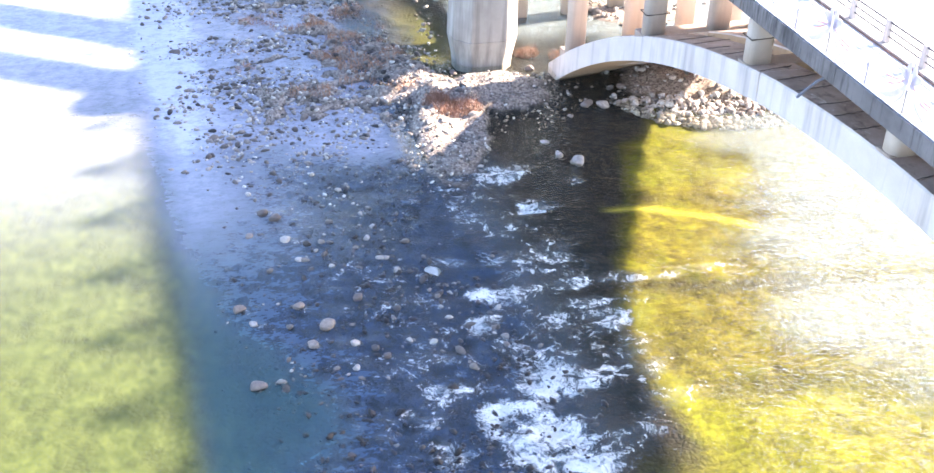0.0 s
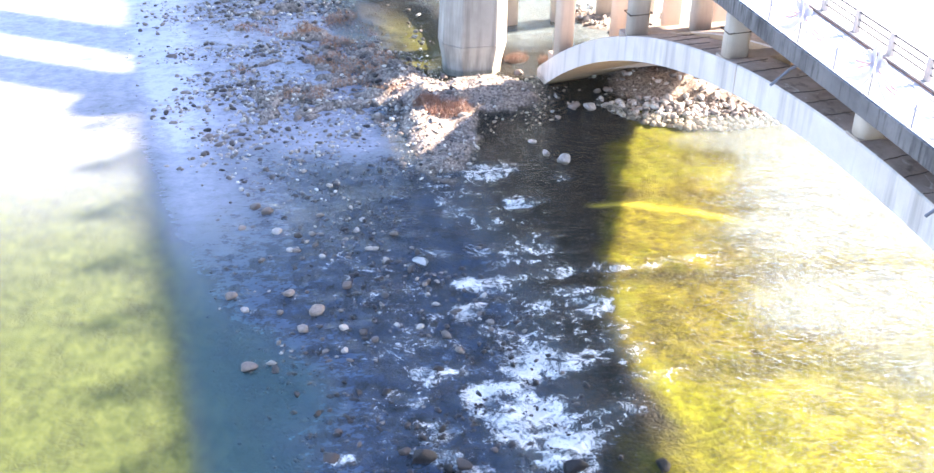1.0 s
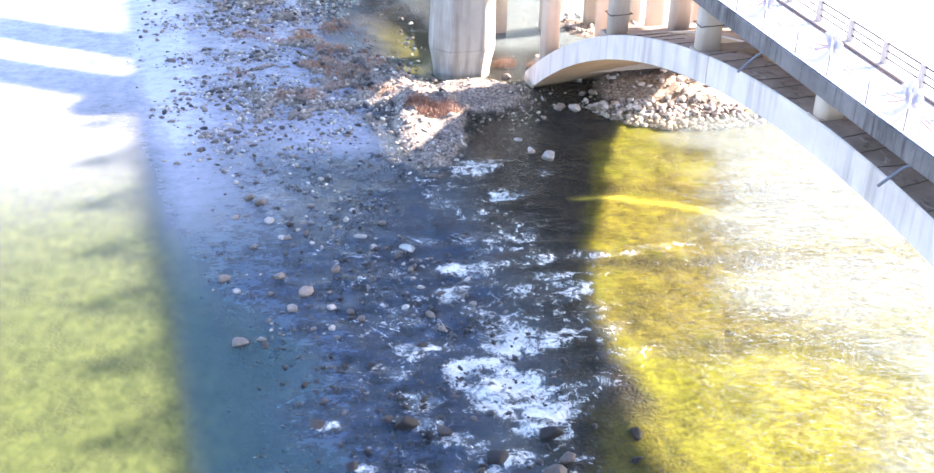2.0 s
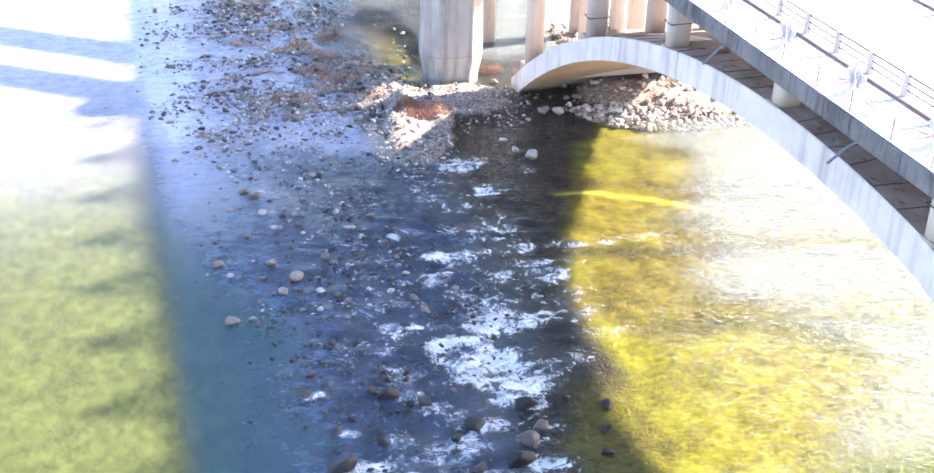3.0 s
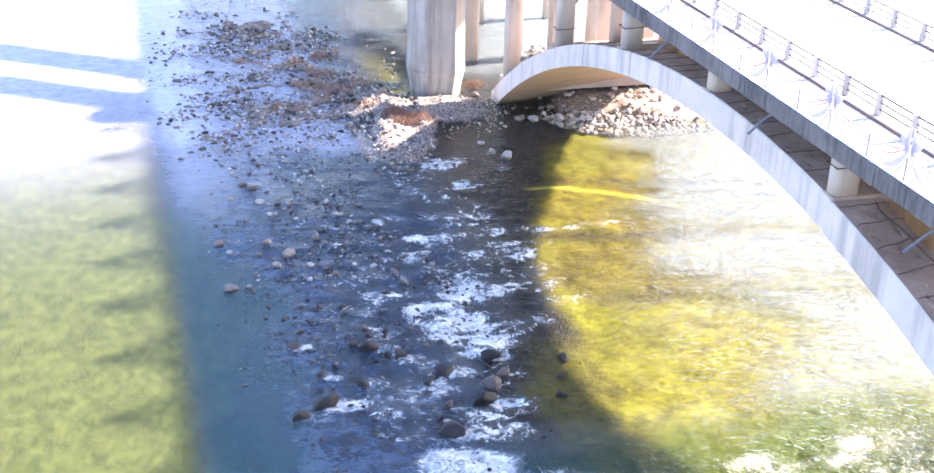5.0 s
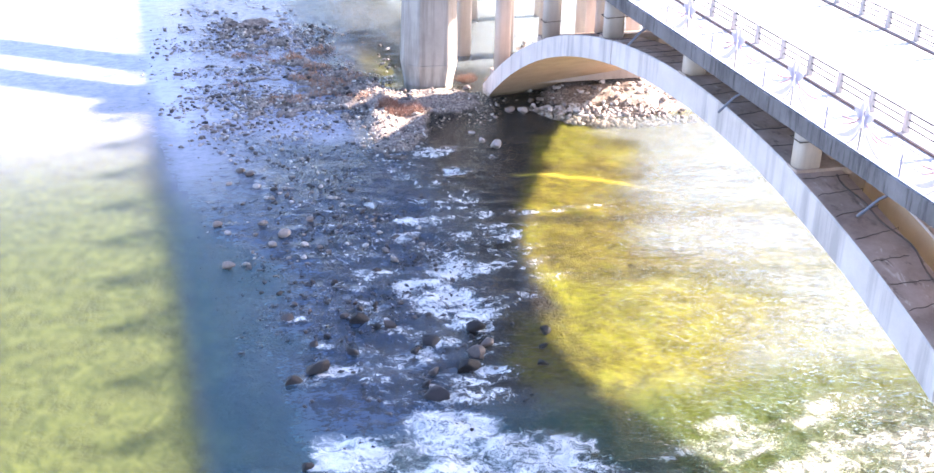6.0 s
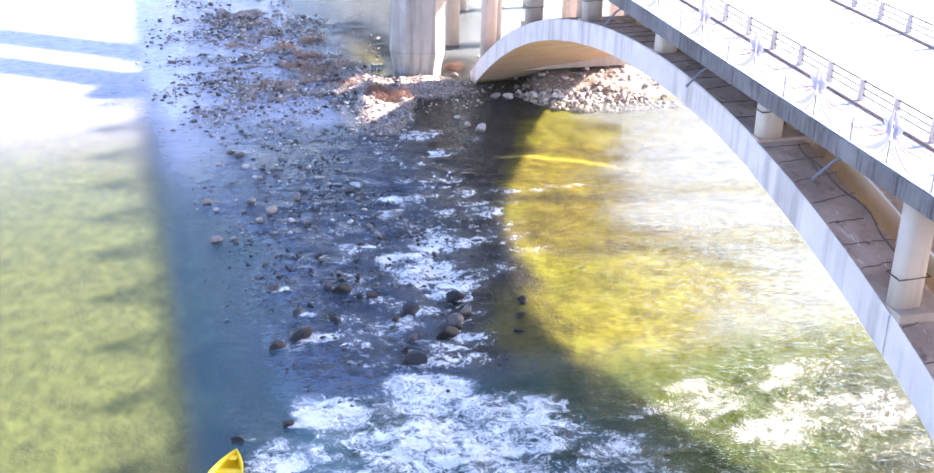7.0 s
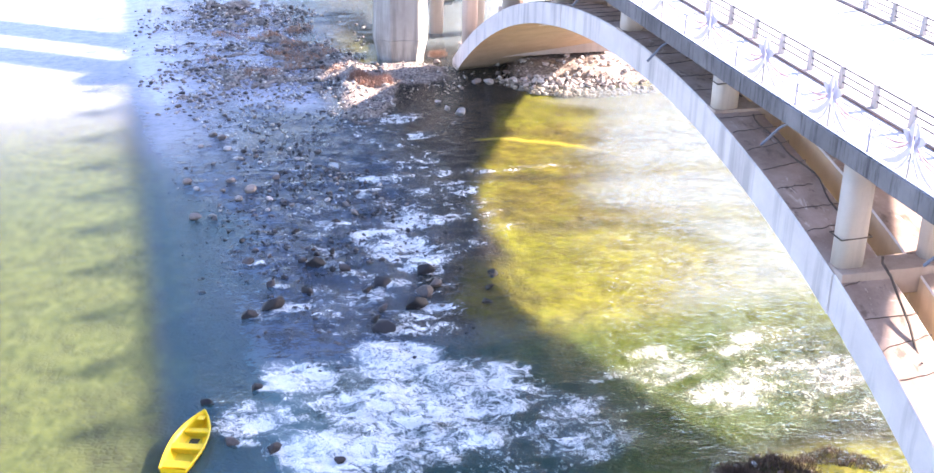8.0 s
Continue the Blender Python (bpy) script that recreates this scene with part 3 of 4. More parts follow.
def shade_teal_field(x, y):
    """Blue-green of deck shade and sky painted between the calm pool and the boulder bar."""
    return smooth01((x + 1.9) / 1.6) * smooth01((7.0 - x - 1.6 * fractal(x * 0.2, y * 0.2, 65, 4)) / 5.0) * smooth01((66 - y) / 20.0) * smooth01((y - 2) / 6.0)


def sky_pale_field(x, y):
    """Sky reflection painted as a pale tint over the shallows of the gravel bar."""
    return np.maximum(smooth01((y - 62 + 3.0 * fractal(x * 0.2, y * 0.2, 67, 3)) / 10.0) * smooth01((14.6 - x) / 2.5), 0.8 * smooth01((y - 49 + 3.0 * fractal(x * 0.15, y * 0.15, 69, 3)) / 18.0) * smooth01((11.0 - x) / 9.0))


def shade_navy_field(x, y):
    """Blue of shade and reflected sky painted into the water over the dark boulder bar."""
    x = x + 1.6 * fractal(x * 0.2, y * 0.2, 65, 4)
    return smooth01((x - 1.0 + 3.5 * smooth01((y - 44) / 14.0)) / 4.5) * smooth01((18.5 - 3.0 * smooth01((42 - y) / 6.0) - x) / 6.0) * smooth01((y - 25) / 4.0) * (1 - sky_pale_field(x, y))


def water_surface(x, y):
    amp = 0.006 + 0.024 * smooth01((x - 1.0) / 4.0) + 0.26 * foam_field(x, y) + 0.05 * smooth01((x - 5) / 8.0) * smooth01((66 - y) / 8.0)
    wave = fractal(x * 0.55 + 0.2 * y, y * 1.1, 71, 3) + 0.35 * fractal(x * 2.1, y * 2.6, 77, 2)
    return water_level(x, y) + amp * wave * 0.5


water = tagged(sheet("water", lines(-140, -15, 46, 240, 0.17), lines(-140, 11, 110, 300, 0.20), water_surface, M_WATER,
                     {"foam": foam_field, "rough": rough_field, "glare_milk": glare_milk_field, "deep": deep_field, "shade_navy": shade_navy_field, "shade_teal": shade_teal_field, "pale": sky_pale_field, "weed": weed_field}),
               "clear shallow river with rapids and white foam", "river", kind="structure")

# ---- arch bridge ----
X_L, X_R = 26.05, 40.0            # the arch's two faces
D_L, D_R, D_N = 25.35, 41.0, 39.0  # the deck's two edges, and its upstream edge at the near end
Y_C = 37.0                        # the crown
Z_TOP = 15.22
ROWS_Y = (-10.0, 2.4, 14.8, 27.3, 39.9, 52.0, 64.0, 76.0)


def extrados(y):
    d = y - 37.5
    return 12.85 - 0.00641 * d * d - 6.34e-7 * d ** 4


def intrados(y):
    d = y - 38.0
    return 11.3 - 0.00659 * d * d - 7.56e-7 * d ** 4


bridge = tagged(new("arch_bridge"), "grey concrete open-spandrel arch road bridge over the river", "bridge")


RIBS = ((X_L, 28.5), (29.75, 32.5), (33.8, 36.2), (37.4, X_R))      # left and right faces of the four arch ribs


def arch_piece(y0, y1, left, right, proud, solid):
    """A length of an arch rib, or of the solid slab into which the ribs run at the springing, with rounded arrises."""
    bm = bmesh.new()
    n = max(4, int((y1 - y0) / 1.2))
    rings = []
    for k in range(n + 1):
        y = y0 + (y1 - y0) * k / n
        a, b = max(extrados(y), -0.9), max(intrados(y), -1.0)
        if a - b < 0.4:
            b = a - 0.4
        l, r, c = left - proud, right + (proud - 0.08 * max(0.0, y - 61.0) if solid else 0.0), 0.07
        br = min(b + 0.0036 * max(0.0, y - 55.0) ** 2, max(b, a - 0.4)) if solid else b   # thinner towards the unseen upstream face, to pull back the arch shadow
        prof = ((l, b), (l, a - c), (l + c, a), (r - c, a), (r, a - c), (r, br))
        rings.append([bm.verts.new((px, y, pz)) for px, pz in prof])
    for u, v in zip(rings, rings[1:]):
        for i in range(6):
            f = bm.faces.new((u[i], v[i], v[(i + 1) % 6], u[(i + 1) % 6]))
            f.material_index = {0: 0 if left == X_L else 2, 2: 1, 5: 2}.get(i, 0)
    bm.faces.new(rings[0])
    bm.faces.new(rings[-1][::-1])
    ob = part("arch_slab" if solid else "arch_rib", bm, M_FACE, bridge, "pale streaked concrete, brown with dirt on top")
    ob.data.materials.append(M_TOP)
    ob.data.materials.append(M_BOUNCE)


CUTS = (-5.2, 2.0, 14.4, 26.9, 50.2, 63.0, 78.9)
for k, (y0, y1) in enumerate(zip(CUTS, CUTS[1:])):
    proud = (0.06, 0.04, 0.10, 0.0, 0.05, 0.0)[k]
    if k in (0, 5):
        arch_piece(y0 + 0.01, y1 - 0.01, X_L, X_R, proud, True)
    else:
        for j, (left, right) in enumerate(RIBS):
            arch_piece(y0 + 0.01, y1 - 0.01, left, right, proud if j == 0 else 0.0, False)

COLS_X = (26.15, 30.2, 34.0, 37.6)
for y in ROWS_Y:
    base = extrados(y) if y > -4 else float(bed_level(34.0, y)) - 0.3
    if -4 < y < 79:
        top = extrados(y) + 0.08
        down = 1 if y > Y_C else -1
        lo, hi = sorted((y - 0.45 * down, y + (0.95 if abs(y - Y_C) > 16 else 0.55) * down))
        part("sill_beam", box(X_L + 0.03, X_R - 0.03, lo, hi, base - 1.1, top, 0.05), M_SILL, bridge, "concrete sill across the arch")
        base = top - 0.05
    for x in COLS_X:
        part("column", round_column(x, y, 0.48, base, 14.05), M_COL, bridge)
    part("cross_beam", box(X_L + 0.1, X_R - 0.1, y - 0.5, y + 0.5, 14.0, 14.73, 0.05), M_COL, bridge)
for y in (88.2, 100.6, 113.0):
    for x in COLS_X:
        part("column", round_column(x, y, 0.44, float(bed_level(x, y)) - 0.4, 14.4), M_COL, bridge)

Y0, Y1 = -60.0, 160.0
Y_WIDE = 23.2                     # nearer than this the unseen upstream sidewalk is narrowed to let sun onto the rib
part("deck_slab", box(D_L + 0.3, D_N - 0.3, Y0, Y_WIDE, 14.72, 15.12), M_ROAD, bridge, "pale sunlit roadway slab")
part("deck_slab", box(D_L + 0.3, D_R - 0.3, Y_WIDE + 0.01, Y1, 14.72, 15.12), M_ROAD, bridge, "pale sunlit roadway slab")
# unseen widening, sized so its shadow reaches over the backwater
part("deck_slab", box(D_R - 0.28, D_R + 5.0, 84.0, 130.0, 14.76, 15.10), M_ROAD, bridge, "unseen widened end of the roadway slab, set by its shadow")
part("sidewalk", box(D_L + 0.3, 28.25, Y0, Y1, 15.124, 15.26, 0.02), M_ROAD, bridge, "pale sidewalk slab")
part("sidewalk", box(37.9, D_N - 0.3, Y0, Y_WIDE, 15.124, 15.26, 0.02), M_ROAD, bridge, "pale sidewalk slab")
part("sidewalk", box(37.9, D_R - 0.3, Y_WIDE + 0.01, Y1, 15.124, 15.26, 0.02), M_ROAD, bridge, "pale sidewalk slab")
part("kerb", box(28.25, 28.80, Y0, Y1, 15.124, 15.38, 0.03), M_KERB, bridge, "concrete kerb under the rail posts")
part("kerb", box(37.40, 37.9, Y0, Y1, 15.124, 15.22, 0.03), M_KERB, bridge, "concrete kerb under the rail posts")


def ramp_slab(y_near, wide):
    """A narrow ramp that leaves the deck's edge at a slant."""
    bm = bmesh.new()
    rings = []
    for x in (D_L - 0.05, 0.0, -40.0):
        y = y_near + 0.645 * (D_L - x)
        rings.append([bm.verts.new(p) for p in ((x, y, 14.45), (x, y + wide, 14.45), (x, y + wide, 15.10), (x, y, 15.10))])
    for u, v in zip(rings, rings[1:]):
        for i in range(4):
            bm.faces.new((u[i], u[(i + 1) % 4], v[(i + 1) % 4], v[i]))
    bm.faces.new(rings[0][::-1])
    bm.faces.new(rings[-1])
    bmesh.ops.recalc_face_normals(bm, faces=bm.faces)
    part("ramp_slab", bm, M_KERB, bridge, "grey concrete slab of a side ramp")


ramp_slab(80.9, 4.5)
ramp_slab(89.8, 4.7)
y = Y0
rng = random.Random(5)
while y < Y1:
    step = 2.865
    edge = D_R if y + 1.4 > Y_WIDE else D_N
    for x0, x1 in ((D_L, D_L + 0.297), (edge - 0.297, edge)):
        if x0 > 30 and not -10 < y < 110:
            continue
        j = rng.uniform(-0.012, 0.012)
        part("fascia_panel", box(x0 + j, x1 + j, y + 0.012, y + step - 0.012, (14.38 if x0 < 30 else 14.75) + rng.uniform(-0.01, 0.01), Z_TOP + rng.uniform(-0.01, 0.01), 0.025), M_FASCIA, bridge)
    y += step

# rain pipes under the deck edge
for y in (7.3, 19.8, 32.9, 45.0, 57.2):
    bm = tube([(25.9, y - 1.0, 14.5), (25.45, y - 0.55, 14.0), (24.95, y, 13.05)], 0.065, 10)
    part("rain_pipe", bm, M_PIPE, bridge, "grey plastic rain pipe")

# ---- cables that lie across the arch and along it ----
rng = random.Random(11)


def cable(pts, r, label):
    return tagged(part("cable", tube(pts, r, 6), M_CABLE, None), label, "cable", "cables on the arch")


y = 9.0
while y < 60:
    z = extrados(y)
    if min(abs(y - r) for r in ROWS_Y) > 0.9:
        lean = rng.uniform(0.0, 0.6)
        reach = 1.0 if rng.random() < 0.7 else rng.uniform(0.5, 0.8)
        pts = []
        for k in range(9):
            q = reach * k / 8
            yy = y + lean * q + rng.uniform(-0.05, 0.05)
            pts.append((X_L + 0.08 + (28.5 - X_L - 0.05) * q, yy, extrados(yy) + 0.03))
        if reach == 1.0:
            pts += [(28.53, yy + 0.02, extrados(yy) - 0.05), (28.55, yy + 0.05, extrados(yy) - rng.uniform(0.3, 0.6))]
        cable(pts, 0.018, "thin dark cable lying across the arch")
    y += rng.uniform(1.35, 1.9)
pts = []
for k in range(60):
    y = 15.8 + 0.5 * k
    pts.append((28.05 + 0.25 * math.sin(y * 0.7) + 0.12 * math.sin(y * 1.9), y, extrados(y) + 0.06))
for a, b in ((0, 22), (25, 47)):
    cable(pts[a:b], 0.042, "dark cable running along the arch top")
for y in ROWS_Y[2:7]:
    z = extrados(y) + 1.4
    if z < 14.0:
        bm = bmesh.new()
        loop = [(26.10, y - 0.47, z), (27.50, y - 0.47, z + 0.05), (27.50, y + 0.47, z), (26.10, y + 0.47, z), (26.10, y - 0.47, z)]
        add_tube(bm, loop, 0.03, 6)
        tagged(part("cable", bm, M_CABLE), "dark cable tied round a bridge column", "cable", "cables on the arch")
hang = [(28.0, 14.1, 10.0), (27.95, 14.0, 9.75), (27.9, 13.2, 9.5), (27.8, 12.2, 8.9), (27.7, 11.2, 8.35), (27.55, 10.4, 7.8), (27.5, 9.9, 7.5)]
cable(hang, 0.06, "dark frayed cable hanging off the arch sill")
rng = random.Random(3)
bm = bmesh.new()
for k in range(9):
    p = Vector((27.5, 9.85, 7.45))
    add_tube(bm, [p, p + Vector((rng.uniform(-0.25, 0.25), rng.uniform(-0.3, 0.2), rng.uniform(-0.3, 0.15)))], 0.03, 5)
tagged(part("cable", bm, M_CABLE), "frayed end of a dark cable", "cable", "cables on the arch")


# ---- railings on the deck ----
def post_railing(x, base, first, label):
    """Concrete posts with three steel bars."""
    rail = tagged(new("railing"), label, "railing", "roadside railings")
    me = None
    n = 0
    y = first - 2.755 * 12
    while y < 110:
        if me is None:
            bm = bmesh.new()
            add_box(bm, -0.11, 0.11, -0.16, 0.16, 0.0, 1.0, 0.04)
            for v in bm.verts:
                if v.co.z > 0.5:
                    v.co.y *= 0.8
                    v.co.x *= 0.85
            me = bpy.data.meshes.new("post")
            bm.to_mesh(me)
            bm.free()
        p = part_of("post", me, M_POST, rail)
        p.location = (x, y, base - 0.005)
        y += 2.755
        n += 1
    for h, r in ((0.30, 0.034), (0.60, 0.034), (0.92, 0.04)):
        part("bar", tube([(x, first - 2.755 * 12, base + h), (x, 109.5, base + h)], r, 8), M_BAR, rail, "grey steel bar")
    part("foot_bar", tube([(x - 0.36, first - 2.755 * 12, base - 0.08), (x - 0.36, 109.5, base - 0.08)], 0.034, 8), M_FOOT, rail, "dark brown foot bar")
    return rail


post_railing(28.55, 15.38, 14.45, "grey concrete posts with three steel bars")
post_railing(37.62, 15.22, 13.9, "grey concrete posts with three steel bars")


def ribbon(bm, pts, widths, thick=0.03):
    """A flat steel strip in the plane of the railing: points are (along, up)."""
    rows = []
    for k, (u, w) in enumerate(pts):
        a, b = pts[max(k - 1, 0)], pts[min(k + 1, len(pts) - 1)]
        d = Vector((b[0] - a[0], b[1] - a[1])).normalized()
        nx, nz = -d.y * widths[k] / 2, d.x * widths[k] / 2
        rows.append([bm.verts.new(p) for p in ((-thick / 2, u + nx, w + nz), (thick / 2, u + nx, w + nz), (thick / 2, u - nx, w - nz), (-thick / 2, u - nx, w - nz))])
    for p, q in zip(rows, rows[1:]):
        for i in range(4):
            bm.faces.new((p[i], p[(i + 1) % 4], q[(i + 1) % 4], q[i]))
    bm.faces.new(rows[0][::-1])
    bm.faces.new(rows[-1])


def arc(p0, p1, p2, n=10):
    return [((1 - t) ** 2 * p0[0] + 2 * t * (1 - t) * p1[0] + t * t * p2[0], (1 - t) ** 2 * p0[1] + 2 * t * (1 - t) * p1[1] + t * t * p2[1]) for t in [k / n for k in range(n + 1)]]


def swell(n, w, end=0.02):
    return [end + (w - end) * math.sin(math.pi * k / n) ** 0.8 for k in range(n + 1)]


def ornament_meshes():
    """The flower that fills one bay: petals, swooping stems, red leaves, a grey middle post."""
    out = []
    for side in (1, -1):
        bm = bmesh.new()
        ribbon(bm, arc((0.08 * side, 1.20), (0.34 * side, 1.55), (0.07 * side, 2.25)), swell(10, 0.30))
        ribbon(bm, arc((0.10 * side, 1.25), (0.40 * side, 1.70), (0.72 * side, 1.70)), swell(10, 0.36))
        ribbon(bm, arc((0.06 * side, 1.30), (0.24 * side, 1.30), (0.40 * side, 1.18)), swell(10, 0.20))
        out.append(("petal", bm, M_LILAC))
        bm = bmesh.new()
        ribbon(bm, arc((0.12 * side, 1.35), (0.50 * side, 0.40), (1.85 * side, 0.16)), swell(10, 0.27 if side > 0 else 0.18))
        out.append(("stem", bm, M_LILAC))
        bm = bmesh.new()
        ribbon(bm, arc((0.08 * side, 1.2), (0.28 * side, 0.4), (1.0 * side, 0.03)), swell(10, 0.12))
        out.append(("stem", bm, M_LILAC))
    for p1, p2 in (((0.9, 1.05), (1.8, 1.05)), ((0.8, 0.90), (1.45, 0.75)), ((-1.1, 0.80), (-2.4, 1.15)), ((-0.8, 0.75), (-1.7, 0.85))):
        bm = bmesh.new()
        ribbon(bm, arc((math.copysign(0.2, p1[0]), 1.38), p1, p2), swell(10, 0.07))
        out.append(("leaf", bm, M_RED))
    for u in (-0.28, 0.30):
        bm = bmesh.new()
        add_tube(bm, [(0, u * 1.2, 0), (0, u, 0.75), (0, u * 0.4, 1.2)], 0.018, 6)
        out.append(("stem", bm, M_WHITE))
    bm = bmesh.new()
    add_tube(bm, [(0, 0.06, 0), (0, 0.03, 1.05)], 0.045, 8)
    out.append(("stem", bm, M_POST))
    made = []
    for name, bm, mat in out:
        me = bpy.data.meshes.new(name)
        bm.to_mesh(me)
        bm.free()
        me.materials.append(mat)
        made.append((name, me))
    return made


FLOWER = ornament_meshes()
balustrade = tagged(new("balustrade"), "white and lilac steel balustrade with flower ornaments", "railing")
thin = bpy.data.meshes.new("post")
bm = box(-0.035, 0.035, -0.035, 0.035, 0.0, 1.05, 0.01)
bm.to_mesh(thin)
bm.free()
for k in range(-4, 17):
    y = 9.85 + 5.73 * k
    middle = part_of("ornament", FLOWER[-1][1], None, balustrade, "flower ornament on a grey steel stem")
    middle.location = (25.5, y, Z_TOP)
    for name, me in FLOWER[:-1]:
        part_of(name, me, None, middle)
    o = part_of("post", thin, M_GREY, balustrade)
    o.location = (25.5, y + 2.75, Z_TOP)
part("bottom_rail", box(25.46, 25.54, -16, 104, Z_TOP + 0.012, Z_TOP + 0.06), M_WHITE, balustrade, "white bottom rail")

# ---- the pier beside the bridge ----
def tall_pier(cx, cy, label, k=1.0):
    pier = tagged(new("bridge_pier"), label, "bridge pier")
    pier.location = (cx, cy, 0)

    def shaft(levels, mat, name, lab):
        bm = bmesh.new()
        rings = []
        for z, w, d, c in levels:
            w, d, c = w * k, d * k, c * k
            pts = ((-w + c, -d), (w - c, -d), (w, -d + c), (w, d - c), (w - c, d), (-w + c, d), (-w, d - c), (-w, -d + c))
            rings.append([bm.verts.new((px, py, z)) for px, py in pts])
        for u, v in zip(rings, rings[1:]):
            for i in range(8):
                bm.faces.new((u[i], u[(i + 1) % 8], v[(i + 1) % 8], v[i]))
        bm.faces.new(rings[0][::-1])
        bm.faces.new(rings[-1])
        es = [e for e in bm.edges if abs(e.verts[0].co.z - e.verts[1].co.z) > 1.0]
        bmesh.ops.bevel(bm, geom=es, offset=0.05, segments=2, affect="EDGES")
        part(name, bm, mat, pier, lab)

    shaft(((-1.2, 1.95, 1.65, 0.9), (0.0, 2.02, 1.68, 0.9), (1.68, 2.35, 1.9, 1.05)), M_PIER, "foot", "flared concrete foot, damp at the water")
    shaft(((1.70, 2.33, 1.88, 1.05), (8.0, 2.19, 1.78, 1.01)), M_PIER, "shaft", "grey board-marked concrete shaft")
    shaft(((8.02, 2.19, 1.78, 1.01), (14.44, 2.10, 1.70, 0.98)), M_PIER, "shaft", "grey board-marked concrete shaft")
    return pier


tall_pier(21.8, 81.2, "tall tapered eight-sided grey concrete pier")


# ---- stones ----
def rock_shape(seed, detail=2, squash=0.62, broken=0.0):
    """A river-worn stone about one metre across: a lumpy, slightly faceted ball."""
    rng = random.Random(seed)
    bm = bmesh.new()
    bmesh.ops.create_icosphere(bm, subdivisions=detail, radius=0.5)
    off = Vector((rng.uniform(-50, 50), rng.uniform(-50, 50), rng.uniform(-50, 50)))
    cuts = [(Vector((rng.gauss(0, 1), rng.gauss(0, 1), rng.gauss(0, 0.8))).normalized(), rng.uniform(0.26 - broken * 0.07, 0.40 - broken * 0.05)) for _ in range(7 + int(3 * broken))]
    for v in bm.verts:
        n = v.co.normalized()
        p = v.co * (1 + 0.30 * noise.noise(n * 1.1 + off) + 0.12 * noise.noise(n * 2.7 + off))
        for d, h in cuts:
            over = p.dot(d) - h
            if over > 0:
                p -= d * over * (0.75 + 0.2 * broken)
        v.co = Vector((p.x * rng.uniform(0.995, 1.005), p.y * 0.74, p.z * squash))
    me = bpy.data.meshes.new("stone")
    for f in bm.faces:
        f.smooth = True
    bm.to_mesh(me)
    bm.free()
    return me


BOULDERS = [rock_shape(100 + k, 3, 0.56 + 0.06 * (k % 4), 1.0) for k in range(8)]
STONES = [rock_shape(200 + k, 2, 0.5 + 0.06 * (k % 4)) for k in range(10)]
CHIPS = [rock_shape(230 + k, 1, 0.5 + 0.06 * (k % 4)) for k in range(10)]
BROKEN = [rock_shape(260 + k, 2, 0.62 + 0.06 * (k % 4)) for k in range(10)]
DARK = [rock_shape(290 + k, 2, 0.52 + 0.06 * (k % 4), 1.0) for k in range(10)]
for me in DARK:
    me.materials.append(M_BOULDER)
ROUNDED = [rock_shape(140 + k, 3, 0.46 + 0.05 * (k % 4)) for k in range(8)]
for me in ROUNDED:
    me.materials.append(M_TAN)
for me in BROKEN:
    me.materials.append(M_ROCK)
for me in BOULDERS:
    me.materials.append(M_BOULDER)
for me in STONES:
    me.materials.append(M_STONE)

BAR_ROCKS = (
    (22.1, 67.7, 0.7), (23.2, 64.9, 1.3), (22.4, 66.0, 0.8), (1.0, 85.6, 1.1), (1.2, 79.1, 0.7), (8.0, 73.8, 1.1),
    (2.2, 71.9, 0.9), (11.5, 70.9, 0.55), (3.8, 76.0, 0.55), (2.5, 75.9, 0.7), (0.7, 79.7, 0.55), (24.6, 78.6, 0.9),
    (19.2, 79.0, 0.8), (26.5, 72.4, 1.2), (27.6, 72.0, 1.2), (24.9, 70.9, 0.55), (29.8, 74.6, 0.9),
)
rng = random.Random(21)
tones = {"RAPID": "dark wet boulder standing in white rapids", "POOL": "rounded brown boulder in the shallow river", "BAR": "grey river boulder on the gravel bar"}
for key, rocks in (("RAPID", RAPID_ROCKS), ("POOL", POOL_ROCKS), ("BAR", BAR_ROCKS)):
    for x, y, size in rocks:
        me = (BOULDERS if key == "RAPID" else ROUNDED)[rng.randrange(8)]
        o = part_of("boulder", me, None)
        up = float(max(bed_level(x, y) + 0.12 * size, water_level(x, y) + (0.13 if key != "BAR" else 0.05) * size))
        up += {"RAPID": -0.05, "POOL": 0.03, "BAR": -0.05}[key] * size
        size *= {"RAPID": 1.38, "POOL": 0.94, "BAR": 0.85}[key]
        o.matrix_world = pose(x, y, up, rng.uniform(-12, 12), rng.uniform(-12, 12), rng.uniform(-35, 60) if key != "BAR" else rng.uniform(0, 360)) @ Matrix.Diagonal((size, size * rng.uniform(0.9, 1.1), size * rng.uniform(0.85, 1.15), 1))
        tagged(o, tones[key], "boulder", "river boulders")


for x, y, size in ((18.0, 36.8, 1.1), (17.2, 35.0, 0.7), (16.6, 33.4, 0.8)):
    o = part_of("boulder", BOULDERS[rng.randrange(8)], None)
    o.matrix_world = pose(x, y, float(water_level(x, y)) - 0.30 * size, 5, -8, rng.uniform(0, 360)) @ Matrix.Diagonal((size, size, size * 0.9, 1))
    tagged(o, "dark boulder under the olive water", "boulder", "river boulders")


